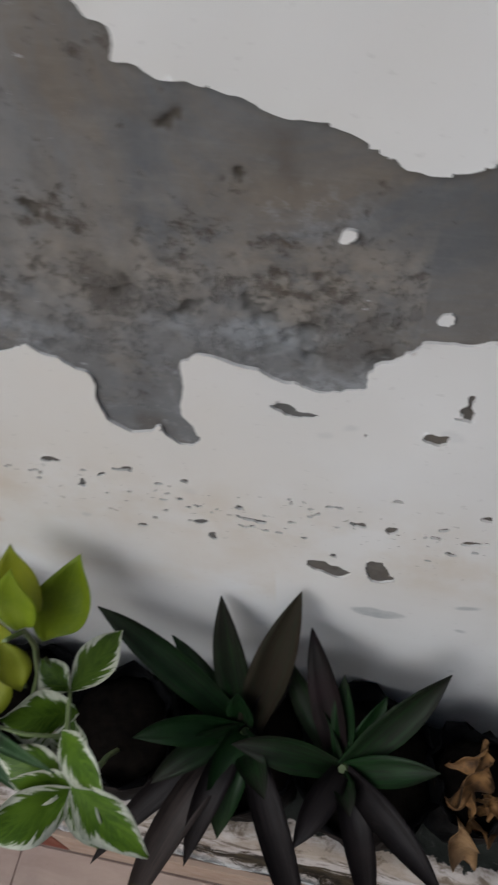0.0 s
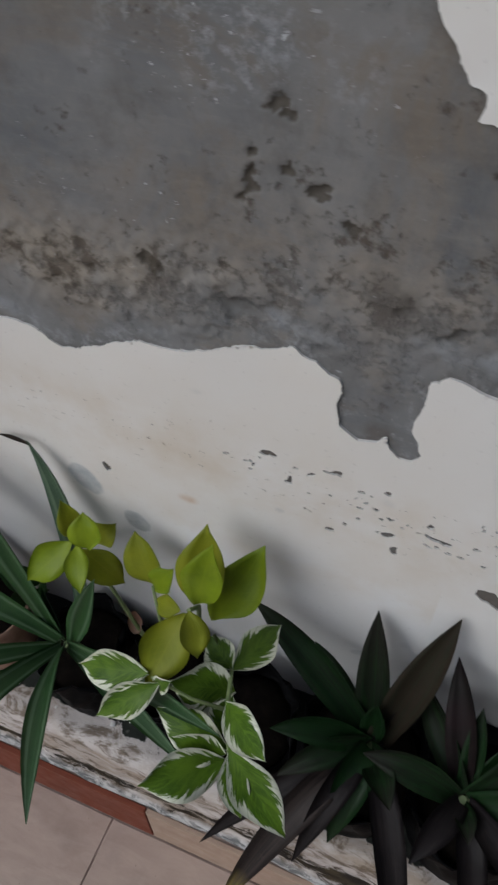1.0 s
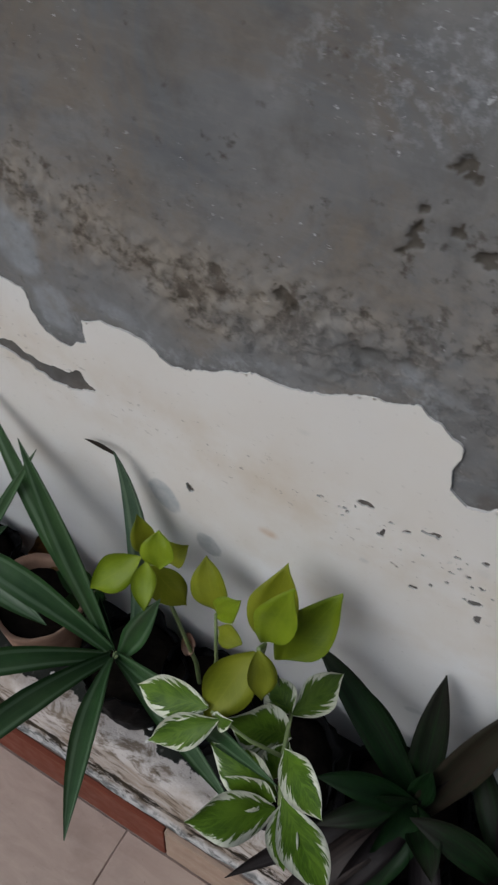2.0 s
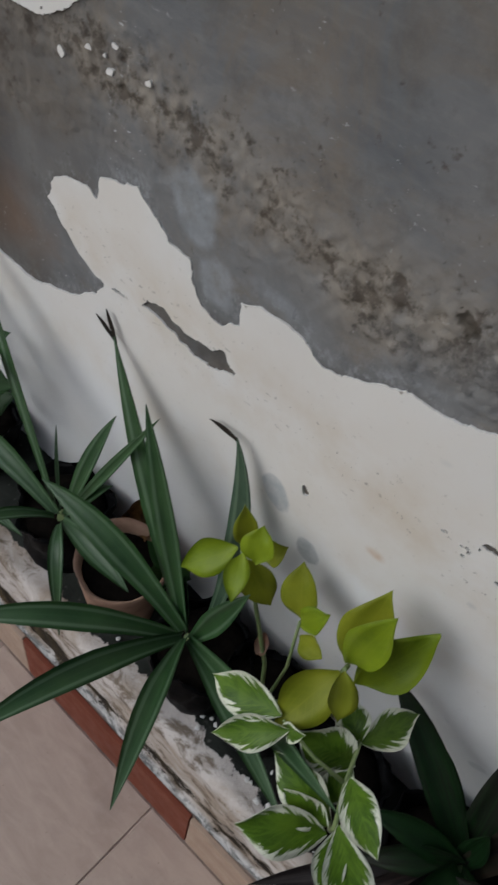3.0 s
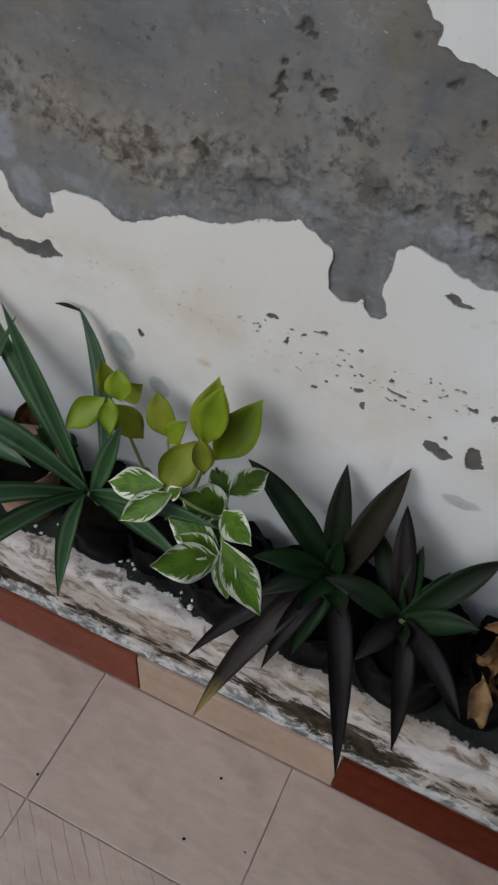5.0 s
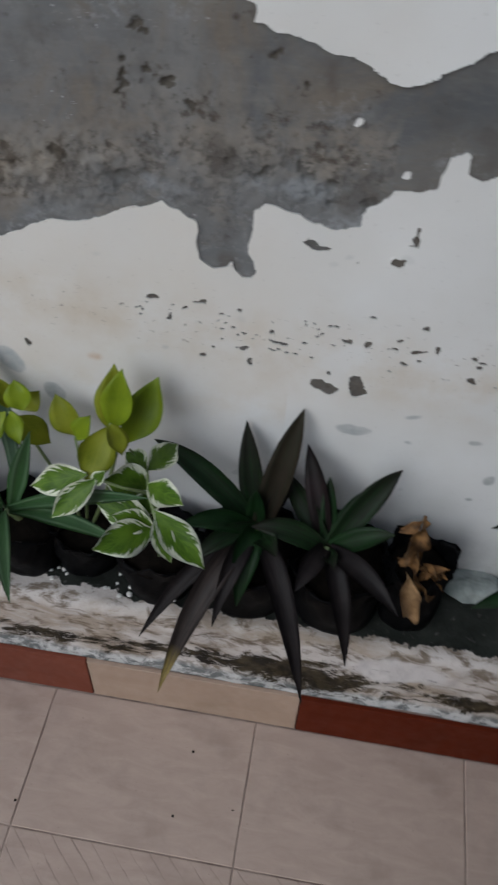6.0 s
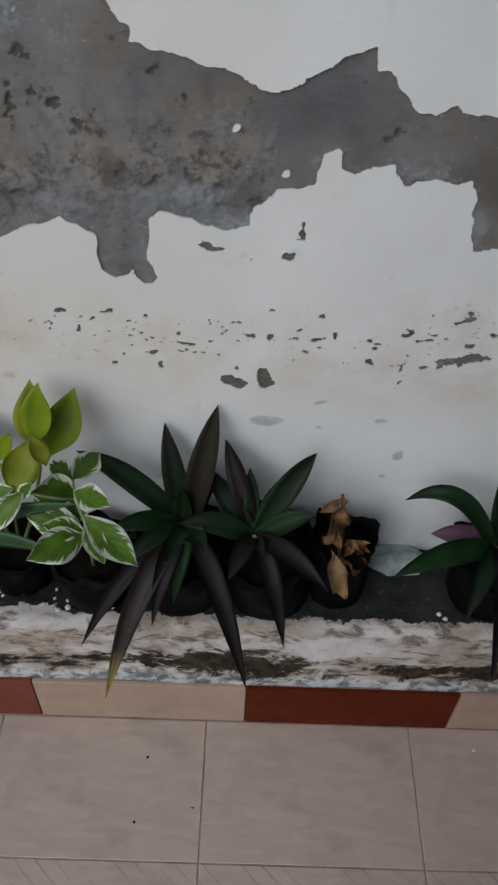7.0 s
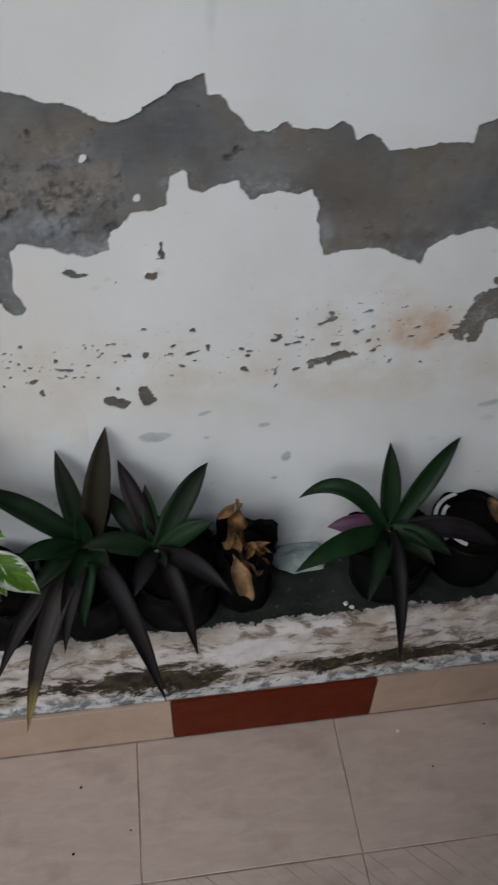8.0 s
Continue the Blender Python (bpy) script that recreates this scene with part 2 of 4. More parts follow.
def make_leaf(name, green, pale, stripe=None, edge=None, rough=0.42, purple=None, yellow=None, spec=0.2, ribs=False, scurf=None):
    """UV: u across the blade, v from its base to its tip"""
    m, n, l, b = material(name, rough, spec)
    uv = n.new("ShaderNodeUVMap")
    s = n.new("ShaderNodeSeparateXYZ")
    l.new(uv.outputs[0], s.inputs[0])
    side = math_of(n, l, "ABSOLUTE", math_of(n, l, "SUBTRACT", s.outputs[0], 0.5), 0)
    v = coords(n, l)
    o = n.new("ShaderNodeObjectInfo")
    c = mix(n, l, ramp(n, l, noise_of(n, l, v, 35, 5), 0.3, 0.7), green, pale)
    p = n.new("ShaderNodeMapping")
    p.inputs["Scale"].default_value = (26, 0.7, 1)
    l.new(uv.outputs[0], p.inputs[0])
    veins = noise_of(n, l, p.outputs[0], 1.6, 2)
    c = mix(n, l, ramp(n, l, veins, 0.45, 0.7, 0.0, 0.35), c, pale)
    if stripe:
        # pale lines beside the margin
        d = math_of(n, l, "ABSOLUTE", math_of(n, l, "SUBTRACT", side, 0.3), 0)
        c = mix(n, l, ramp(n, l, d, 0.035, 0.09, 0.8, 0.0), c, stripe)
    if edge:
        # the margin reaches inwards along the slanting side veins
        slant = n.new("ShaderNodeCombineXYZ")
        l.new(math_of(n, l, "ADD", math_of(n, l, "MULTIPLY", s.outputs[1], 7.0), math_of(n, l, "MULTIPLY", side, -6.0)), slant.inputs[0])
        l.new(math_of(n, l, "MULTIPLY", s.outputs[0], 1.6), slant.inputs[1])
        l.new(math_of(n, l, "MULTIPLY", o.outputs["Random"], 40.0), slant.inputs[2])
        reach = noise_of(n, l, slant.outputs[0], 1.5, 4, 0.6)
        c = mix(n, l, ramp(n, l, noise_of(n, l, slant.outputs[0], 2.4, 5, 0.65), 0.48, 0.6, 0.0, 0.75), c, pale)
        w = math_of(n, l, "ADD", side, ramp(n, l, reach, 0.3, 0.7, -0.17, 0.15))
        c = mix(n, l, ramp(n, l, w, 0.345, 0.385), c, edge)
    if ribs:
        z = math_of(n, l, "ADD", math_of(n, l, "MULTIPLY", s.outputs[1], 9.0), math_of(n, l, "MULTIPLY", side, -5.0))
        rib = math_of(n, l, "ABSOLUTE", math_of(n, l, "SUBTRACT", math_of(n, l, "FRACT", z, 0), 0.5), 0)
        c = mix(n, l, ramp(n, l, rib, 0.0, 0.09, 0.4, 0.0), c, pale)
    if purple:
        c = mix(n, l, ramp(n, l, math_of(n, l, "ADD", s.outputs[1], ramp(n, l, o.outputs["Random"], 0, 1, -0.4, 0.2)), 0.5, 1.0, 0.0, 0.7), c, purple)
    if yellow:
        c = mix(n, l, ramp(n, l, s.outputs[1], 0.78, 0.9), c, yellow)
    if scurf:
        p2 = n.new("ShaderNodeMapping")
        p2.inputs["Scale"].default_value = (7, 1.6, 1)
        l.new(uv.outputs[0], p2.inputs[0])
        blot = math_of(n, l, "ADD", noise_of(n, l, p2.outputs[0], 1.3, 6, 0.7), ramp(n, l, o.outputs["Random"], 0, 1, -0.08, 0.08))
        c = mix(n, l, ramp(n, l, blot, 0.47, 0.62, 0.0, 0.75), c, scurf)
        c = mix(n, l, ramp(n, l, noise_of(n, l, v, 160, 4), 0.64, 0.74, 0.0, 0.5), c, scurf)
        l.new(ramp(n, l, blot, 0.35, 0.7, rough - 0.08, rough + 0.2), b.inputs["Roughness"])
    mid = ramp(n, l, side, 0.0, 0.045, 0.55, 0.0)
    c = mix(n, l, mid, c, pale)
    l.new(c, b.inputs["Base Color"])
    b.inputs["Subsurface Weight"].default_value = 0.0
    bump(n, l, b, veins, 0.25, 0.001)
    return m


COAT, PLASTER, LEDGE = make_coat(), make_plaster(), make_ledge()
TILE_FLOOR = make_tile("pinkish_floor_tile", (0.365, 0.28, 0.233), (0.445, 0.352, 0.297), (0.19, 0.142, 0.122), 0.55)
TILE_RIBBED = make_ribbed_tile()
TILE_RED = make_tile("red_skirting_tile", (0.072, 0.0115, 0.004), (0.092, 0.016, 0.0055), (0.055, 0.012, 0.006), 0.55, 0.06)
TILE_PALE_RED = make_tile("pale_red_skirting_tile", (0.135, 0.038, 0.022), (0.165, 0.052, 0.032), (0.09, 0.035, 0.025), 0.55, 0.1)
TILE_CREAM = make_tile("cream_skirting_tile", (0.315, 0.225, 0.168), (0.37, 0.272, 0.206), (0.2, 0.145, 0.105), 0.45)
GROUT = plain("dirty_grout", (0.17, 0.125, 0.105), (0.38, 0.3, 0.255), 14, 0.9)
EARTH = plain("packed_ground", (0.2, 0.18, 0.16), (0.28, 0.26, 0.23), 3, 0.9)
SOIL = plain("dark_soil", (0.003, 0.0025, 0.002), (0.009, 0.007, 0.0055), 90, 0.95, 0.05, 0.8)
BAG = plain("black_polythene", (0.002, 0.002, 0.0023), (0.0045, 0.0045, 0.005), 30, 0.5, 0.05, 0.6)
CLAY = plain("weathered_clay", (0.2, 0.115, 0.075), (0.36, 0.23, 0.165), 22, 0.8)
STONE = plain("grey_stone", (0.2, 0.23, 0.22), (0.38, 0.41, 0.4), 40, 0.85)
DRY = plain("dry_brown_leaf", (0.035, 0.016, 0.005), (0.23, 0.12, 0.04), 75, 0.7, 0.3, 0.5)
TAN_LEAF = plain("tan_dry_leaf", (0.16, 0.088, 0.034), (0.36, 0.23, 0.115), 60, 0.6, 0.3, 0.5)
CHIP = plain("white_paint_flake", (0.52, 0.51, 0.49), (0.64, 0.63, 0.61), 60, 0.7)
STEM = plain("green_stem", (0.12, 0.17, 0.06), (0.2, 0.24, 0.1), 60, 0.5)
DARK_TIP = plain("withered_tip", (0.012, 0.01, 0.008), (0.03, 0.022, 0.016), 60, 0.7, 0.1)
RHOEO = make_leaf("rhoeo_upper", (0.004, 0.0135, 0.004), (0.010, 0.03, 0.008), purple=(0.012, 0.0065, 0.007), rough=0.48, spec=0.14, scurf=(0.009, 0.0085, 0.0065))
RHOEO_UNDER = make_leaf("rhoeo_underside", (0.004, 0.0033, 0.0036), (0.0115, 0.009, 0.0093), rough=0.5, spec=0.12, scurf=(0.022, 0.0175, 0.0175))
SPIDER = make_leaf("striped_blade", (0.011, 0.038, 0.009), (0.028, 0.068, 0.019), stripe=(0.075, 0.12, 0.065), spec=0.38)
SPIDER_UNDER = make_leaf("striped_blade_underside", (0.026, 0.052, 0.03), (0.05, 0.085, 0.05), stripe=(0.1, 0.14, 0.09), spec=0.3)
LIME = make_leaf("lime_leaf", (0.098, 0.15, 0.003), (0.17, 0.225, 0.006), rough=0.42, ribs=True)
LIME_UNDER = make_leaf("lime_leaf_underside", (0.125, 0.15, 0.005), (0.19, 0.205, 0.010), rough=0.5, ribs=True)
VARI = make_leaf("variegated_leaf", (0.016, 0.05, 0.002), (0.085, 0.15, 0.01), edge=(0.6, 0.62, 0.5), rough=0.4, ribs=True)
OLD = make_leaf("old_rhoeo", (0.0075, 0.0058, 0.006), (0.021, 0.0165, 0.0155), rough=0.45, spec=0.16, yellow=(0.22, 0.17, 0.05), scurf=(0.04, 0.03, 0.026))
PURPLE = make_leaf("purple_leaf", (0.05, 0.018, 0.04), (0.085, 0.035, 0.065))
PINK = plain("pale_dry_leaf", (0.42, 0.26, 0.2), (0.52, 0.36, 0.28), 40, 0.7)
GREEN = make_leaf("mid_green_leaf", (0.008, 0.03, 0.006), (0.02, 0.055, 0.012))


# ---- helpers for meshes ----
def part(name, bm, mat, parent=None, label=""):
    me = bpy.data.meshes.new(name)
    bm.to_mesh(me)
    bm.free()
    for m in mat if isinstance(mat, (list, tuple)) else [mat]:
        me.materials.append(m)
    ob = new(name, me)
    if parent:
        ob.parent = parent
    return tagged(ob, label) if label else ob


def thing(name, place, label, category, group=""):
    return tagged(place_at(new(name), place), label, category, group)


def place_at(ob, p):
    ob.location = p
    return ob


def smooth(bm):
    for f in bm.faces:
        f.smooth = True


def block(bm, lo, hi, bevel=0.0):
    made = bmesh.ops.create_cube(bm, size=1)["verts"]
    for v in made:
        v.co = Vector([(a + b) / 2 + c * (b - a) for a, b, c in zip(lo, hi, v.co)])
    if bevel:
        edges = {e for v in made for e in v.link_edges}
        bmesh.ops.bevel(bm, geom=list(edges), offset=bevel, segments=1, affect="EDGES")


def lattice(seed, x, y):
    """smooth value noise, 0 to 1"""
    rng = np.random.RandomState(seed)
    table = rng.rand(256, 256)
    xi, yi = np.floor(x).astype(int), np.floor(y).astype(int)
    fx, fy = x - xi, y - yi
    fx, fy = fx * fx * (3 - 2 * fx), fy * fy * (3 - 2 * fy)
    g = lambda a, b: table[a % 256, b % 256]
    return (g(xi, yi) * (1 - fx) + g(xi + 1, yi) * fx) * (1 - fy) + (g(xi, yi + 1) * (1 - fx) + g(xi + 1, yi + 1) * fx) * fy


def cloud(seed, x, y, size, octaves=4):
    out, w, total = 0, 1.0, 0.0
    for k in range(octaves):
        out = out + w * lattice(seed + k, x / size * 2 ** k, y / size * 2 ** k)
        total += w
        w *= 0.55
    return out / total - 0.5


def polygon_distance(px, pz, outline):
    """signed distance to a closed outline, plus inside"""
    best = np.full(px.shape, 9.0)
    inside = np.zeros(px.shape, bool)
    pts = np.array(outline, float) / 1000
    for (ax, az), (bx, bz) in zip(pts, np.roll(pts, -1, 0)):
        dx, dz = bx - ax, bz - az
        t = np.clip(((px - ax) * dx + (pz - az) * dz) / (dx * dx + dz * dz + 1e-12), 0, 1)
        best = np.minimum(best, np.hypot(px - ax - t * dx, pz - az - t * dz))
        if dz:
            inside ^= ((az > pz) != (bz > pz)) & (px < (bx - ax) * (pz - az) / dz + ax)
    return np.where(inside, best, -best)


def ellipse(px, pz, x, z, rx, rz, turn=0.0):
    """about the signed distance to an ellipse in millimetres, plus inside"""
    c, s = math.cos(radians(turn)), math.sin(radians(turn))
    dx, dz = px * 1000 - x, pz * 1000 - z
    u, w = (dx * c + dz * s) / rx, (dz * c - dx * s) / rz
    return (1 - np.hypot(u, w)) * min(rx, rz) / 1000


def grid_object(name, co, keep, mats, attributes, parent=None):
    """a mesh from a grid of points co[i, j] and the cells to keep"""
    ni, nj = keep.shape
    idx = np.arange((ni + 1) * (nj + 1)).reshape(ni + 1, nj + 1)
    quads = np.stack([idx[:-1, :-1], idx[1:, :-1], idx[1:, 1:], idx[:-1, 1:]], -1)[keep]
    used = np.unique(quads)
    back = np.full(idx.size, -1)
    back[used] = np.arange(len(used))
    me = bpy.data.meshes.new(name)
    me.vertices.add(len(used))
    me.vertices.foreach_set("co", co.reshape(-1, 3)[used].astype(np.float32).ravel())
    q = back[quads]
    me.loops.add(q.size)
    me.loops.foreach_set("vertex_index", q.ravel().astype(np.int32))
    me.polygons.add(len(q))
    me.polygons.foreach_set("loop_start", (np.arange(len(q)) * 4).astype(np.int32))
    me.update(calc_edges=True)
    me.polygons.foreach_set("use_smooth", np.ones(len(q), bool))
    for key, values in attributes.items():
        a = me.attributes.new(key, "FLOAT", "POINT")
        a.data.foreach_set("value", np.clip(values, 0, 1).ravel()[used].astype(np.float32))
    for m in mats:
        me.materials.append(m)
    ob = new(name, me)
    if parent:
        ob.parent = parent
    return ob


def rim_object(name, co, keep, depth, mat, parent):
    """the broken edge of a coat: a strip from its border back to the surface behind"""
    ni, nj = keep.shape
    idx = np.arange((ni + 1) * (nj + 1)).reshape(ni + 1, nj + 1)
    quads = np.stack([idx[:-1, :-1], idx[1:, :-1], idx[1:, 1:], idx[:-1, 1:]], -1)[keep]
    edges = np.concatenate([quads[:, [0, 1]], quads[:, [1, 2]], quads[:, [2, 3]], quads[:, [3, 0]]])
    _, first, count = np.unique(np.sort(edges, 1), axis=0, return_index=True, return_counts=True)
    edges = edges[first[count == 1]]
    flat = co.reshape(-1, 3)
    a, b = flat[edges[:, 0]], flat[edges[:, 1]]
    inside = (np.minimum(a[:, 0], b[:, 0]) > flat[:, 0].min() + 0.01) & (np.maximum(a[:, 0], b[:, 0]) < flat[:, 0].max() - 0.01)
    a, b = a[inside], b[inside]
    back = np.array((0, depth, 0))
    verts = np.stack([a, a + back, b + back, b], 1).reshape(-1, 3)
    me = bpy.data.meshes.new(name)
    me.from_pydata(verts.tolist(), [], np.arange(len(verts)).reshape(-1, 4).tolist())
    me.materials.append(mat)
    ob = new(name, me)
    ob.parent = parent
    return ob


# ---- the wall: cement plaster with the remains of a paint coat on it ----
# outline of the bare patch in millimetres, x and height
EDGE_LEFT = [(-900, 560), (-640, 539), (-604, 538), (-568, 544), (-509, 569), (-492, 585), (-480, 606), (-506, 614), (-534, 633),
             (-554, 653), (-540, 679), (-514, 692), (-494, 694), (-486, 687), (-480, 708), (-439, 724), (-426, 712), (-404, 695),
             (-383, 693), (-379, 679), (-365, 661), (-344, 659), (-325, 668), (-328, 690), (-308, 696), (-278, 698)]
EDGE_MIDDLE = [(-250, 687), (-222, 697), (-186, 716), (-162, 713), (-139, 720), (-122, 732), (-78, 748), (-68, 740), (-49, 730), (-49, 711),
               (-45, 689), (-32, 680), (-19, 684), (-14, 692), (-11, 682), (-4, 674), (5, 674), (10, 682), (8, 694), (3, 703), (4, 748), (14, 758), (36, 752),
               (60, 740), (79, 739), (99, 744)]
EDGE_RIGHT = [(102, 763), (125, 781), (159, 786), (163, 816), (175, 819), (179, 805), (192, 800), (226, 811), (239, 792), (248, 797),
              (271, 800), (285, 794), (297, 800), (305, 786), (308, 745), (316, 725), (336, 731), (377, 731), (421, 706), (426, 726),
              (448, 738), (483, 746), (560, 735), (760, 725)]
EDGE_TOP = [(760, 870), (520, 872), (468, 860), (451, 855), (447, 839), (395, 837), (368, 834), (350, 847), (335, 843), (329, 859),
            (320, 865), (308, 856), (280, 859), (269, 867), (254, 856), (236, 859), (220, 880), (210, 894), (200, 891), (197, 910),
            (174, 902), (149, 886), (135, 875), (121, 869), (105, 870), (100, 876), (76, 888), (50, 892), (22, 903), (-1, 907),
            (-1, 917), (-12, 925), (-23, 943), (-40, 985), (-120, 1010), (-300, 1005), (-440, 900), (-507, 822), (-545, 806), (-590, 800),
            (-633, 765), (-900, 750)]
BARE = EDGE_LEFT + EDGE_MIDDLE + EDGE_RIGHT + EDGE_TOP
TONGUE = [(-484, 606), (-434, 611), (-430, 622), (-407, 632), (-380, 620), (-338, 631), (-327, 618), (-347, 608), (-386, 607), (-420, 615)]
BLOTCH = [(620, 760), (509, 693), (494, 669), (476, 641), (479, 605), (504, 599), (518, 626), (560, 640)]
STRIP = [(296, 576), (304, 591), (330, 601), (369, 605), (386, 597), (345, 584), (319, 578)]
# larger chips: x, height, half length, half height, turn
CHIPS_A = [(-94, 636, 6.5, 2.8, 0), (-46, 639, 5.8, 2.3, 0), (-113, 622, 15.1, 1.3, 0), (-75, 629, 3.4, 1.8, 0), (-61, 629, 2.6, 1.8, 0), (-78, 617, 2.2, 3.3, 0),
           (-78, 611, 1.9, 2.8, 0), (-62, 607, 1.5, 1.3, 0), (-45, 612, 1.5, 1.3, 0), (-22, 625, 3.8, 1.3, 0), (-6, 632, 2.2, 2.3, 0), (-18, 615, 1.9, 1.8, 0),
           (-11, 610, 2.6, 1.3, 0), (-25, 607, 2.2, 1.3, 0), (1, 606, 3.4, 2.3, 0), (13, 605, 2.6, 1.8, 0), (29, 613, 4.2, 3.3, -30), (31, 600, 9.7, 2.3, 0)]
CHIPS_B = [(42, 598, 3.4, 2.3, 0), (8, 601, 2.2, 1.8, 0), (36, 589, 3.4, 1.8, 0), (30, 586, 2.2, 1.8, 0), (47, 587, 5.0, 1.8, 15), (0, 586, 5.0, 2.8, 20),
           (-9, 586, 1.5, 1.3, 0), (-18, 578, 1.9, 1.3, 0), (-43, 567, 5.0, 3.3, -10), (-33, 581, 1.9, 1.3, 0), (62, 628, 1.9, 6.3, 0), (64, 603, 4.2, 1.8, 0),
           (71, 630, 1.5, 1.3, 0), (87, 630, 1.9, 1.3, 0), (93, 631, 1.9, 1.3, 0), (80, 616, 1.9, 1.3, 0), (70, 595, 1.5, 1.8, 0), (106, 613, 6.5, 2.3, 0)]
CHIPS_C = [(125, 611, 4.2, 3.8, 20), (127, 646, 4.2, 1.8, 0), (156, 622, 2.2, 2.8, 0), (152, 611, 3.4, 2.3, 0), (145, 610, 1.9, 1.3, 0), (174, 609, 7.3, 2.8, 15),
           (163, 594, 4.6, 2.8, 0), (148, 599, 2.2, 1.8, 0), (177, 642, 2.6, 2.8, -30), (194, 617, 2.6, 6.3, 15), (231, 612, 4.2, 2.8, -20), (239, 608, 3.8, 2.8, 0),
           (236, 584, 5.8, 4.3, -20), (245, 572, 1.9, 1.8, 0), (272, 577, 2.2, 8.3, -15), (272, 555, 2.2, 5.3, -40), (269, 545, 4.2, 1.8, 30), (269, 622, 6.5, 3.3, 10)]
CHIPS_D = [(271, 629, 5.0, 2.8, 0), (280, 614, 2.2, 2.3, 0), (290, 632, 1.9, 1.3, 0), (295, 578, 6.5, 4.8, 0), (260, 580, 2.2, 1.8, 0), (329, 643, 8.9, 4.3, 10),
           (318, 640, 2.6, 3.3, 0), (318, 623, 1.9, 1.3, 0), (87, 547, 18.2, 8.3, -22), (121, 554, 9.7, 16.3, 15), (8, 568, 3.0, 6.3, 0), (90, 566, 3.4, 3.3, 0),
           (102, 708, 2.2, 2.3, 0)]
CHIPS = [(65, 719, 16, 5, -8), (138, 713, 9, 5, -10), (150, 741, 1.9, 7.5, -12), (-238, 553, 4, 7, 30)] + CHIPS_A + CHIPS_B + CHIPS_C + CHIPS_D
CELL = 0.0018
gx, gz = np.arange(-0.82, 0.7401, CELL), np.arange(0.215, 1.0201, CELL)
X, Z = np.meshgrid(gx, gz, indexing="ij")

main_patch = polygon_distance(X, Z, BARE)
nick = cloud(13, X, Z, 0.006, 3) * 0.006
bare = np.maximum(main_patch, polygon_distance(X, Z, TONGUE) + cloud(19, X, Z, 0.01, 3) * 0.008)
for shape in (BLOTCH, STRIP):
    bare = np.maximum(bare, polygon_distance(X, Z, shape) - 0.003 + cloud(15, X, Z, 0.012, 4) * 0.03)
rough = cloud(11, X, Z, 0.016, 4) * 0.009 + cloud(17, X, Z, 0.05, 2) * 0.006
calm = 1 - 0.85 * np.exp(-((X + 0.02) / 0.045) ** 2 - ((Z - 0.69) / 0.03) ** 2)
bare = bare + (rough + nick * 0.22) * calm
WX, WZ = X + cloud(111, X, Z, 0.008, 3) * 0.010, Z + cloud(115, X, Z, 0.008, 3) * 0.0085


def window(x, z, r):
    """the cells within r millimetres of a spot"""
    i, j = np.searchsorted(gx, ((x - r) / 1000, (x + r) / 1000)), np.searchsorted(gz, ((z - r) / 1000, (z + r) / 1000))
    return slice(*i), slice(*j)


for x, z, rx, rz, turn in CHIPS:
    cut = window(x, z, max(rx, rz) * 1.8 + 12)
    bare[cut] = np.maximum(bare[cut], ellipse(WX[cut], WZ[cut], x, z, rx, rz, turn) - 0.0002 + rough[cut] * 0.3)
rnd = random.Random(7)
for k in range(110):
    x = rnd.triangular(-200, 330, 70)
    z = 618 - 0.06 * (x + 100) + rnd.gauss(-6, 13)
    if x < -20:
        z += 6
    r = 0.7 + 0.9 * rnd.random() ** 3
    cut = window(x, z, 14)
    bare[cut] = np.maximum(bare[cut], ellipse(WX[cut], WZ[cut], x, z, r * rnd.uniform(0.9, 2.1), r, rnd.uniform(-45, 45)))
for k in range(64):
    x, z = rnd.uniform(285, 500), rnd.gauss(612, 24)
    r = 0.8 + 2.2 * rnd.random() ** 2
    cut = window(x, z, 24)
    bare[cut] = np.maximum(bare[cut], ellipse(WX[cut], WZ[cut], x, z, r * 1.7, r, rnd.uniform(-20, 20)))
# remains of paint on the bare plaster
for x, z, r in ((85, 837, 5), (131, 800, 5), (-491, 804, 5), (-466, 816, 4), (-468, 797, 5), (-430, 807, 4.5), (-475, 806, 2.5), (-520, 790, 6)):
    bare = np.minimum(bare, -ellipse(WX, WZ, x, z, r * 0.75, r * 0.55, 20))

low = cloud(3, X, Z, 0.35, 3)
wave = low * 0.006
# plaster: pits, a rough worn band and trowel ripple
band = np.exp(-((Z - 0.785 - 0.02 * np.sin(X * 9)) / 0.03) ** 2) * (X < 0.12) + 0.4 * np.exp(-((Z - 0.74) / 0.03) ** 2)
band = np.clip(band + 0.5 * np.exp(-((X + 0.03) / 0.12) ** 2 - ((Z - 0.82) / 0.05) ** 2) + cloud(37, X, Z, 0.07, 4) * 0.9 * (band + 0.15), 0, 1)
pit = np.zeros_like(X)
for x, z, rx, rz, turn in ((-115, 766, 13, 9, 30), (-107, 856, 4, 13, -10), (-88, 860, 3, 9, 5), (-71, 852, 6, 5, 0), (-49, 838, 7, 4, 0), (-90, 896, 8, 5, 0),
                           (220, 834, 7, 5, 0), (-20, 800, 5, 9, 20), (10, 782, 9, 6, 0), (60, 770, 10, 5, 30), (48, 790, 6, 10, 0), (18, 886, 3.5, 10, 0), (42, 862, 5, 4, 20), (105, 765, 11, 7, 0), (70, 775, 7, 12, 20), (-170, 782, 10, 7, 0)):
    pit = np.maximum(pit, np.clip((ellipse(X, Z, x, z, rx * 1.3, rz * 1.3, turn) - 0.0025 + cloud(21, X, Z, 0.007, 5) * 0.026) * 600, 0, 3))
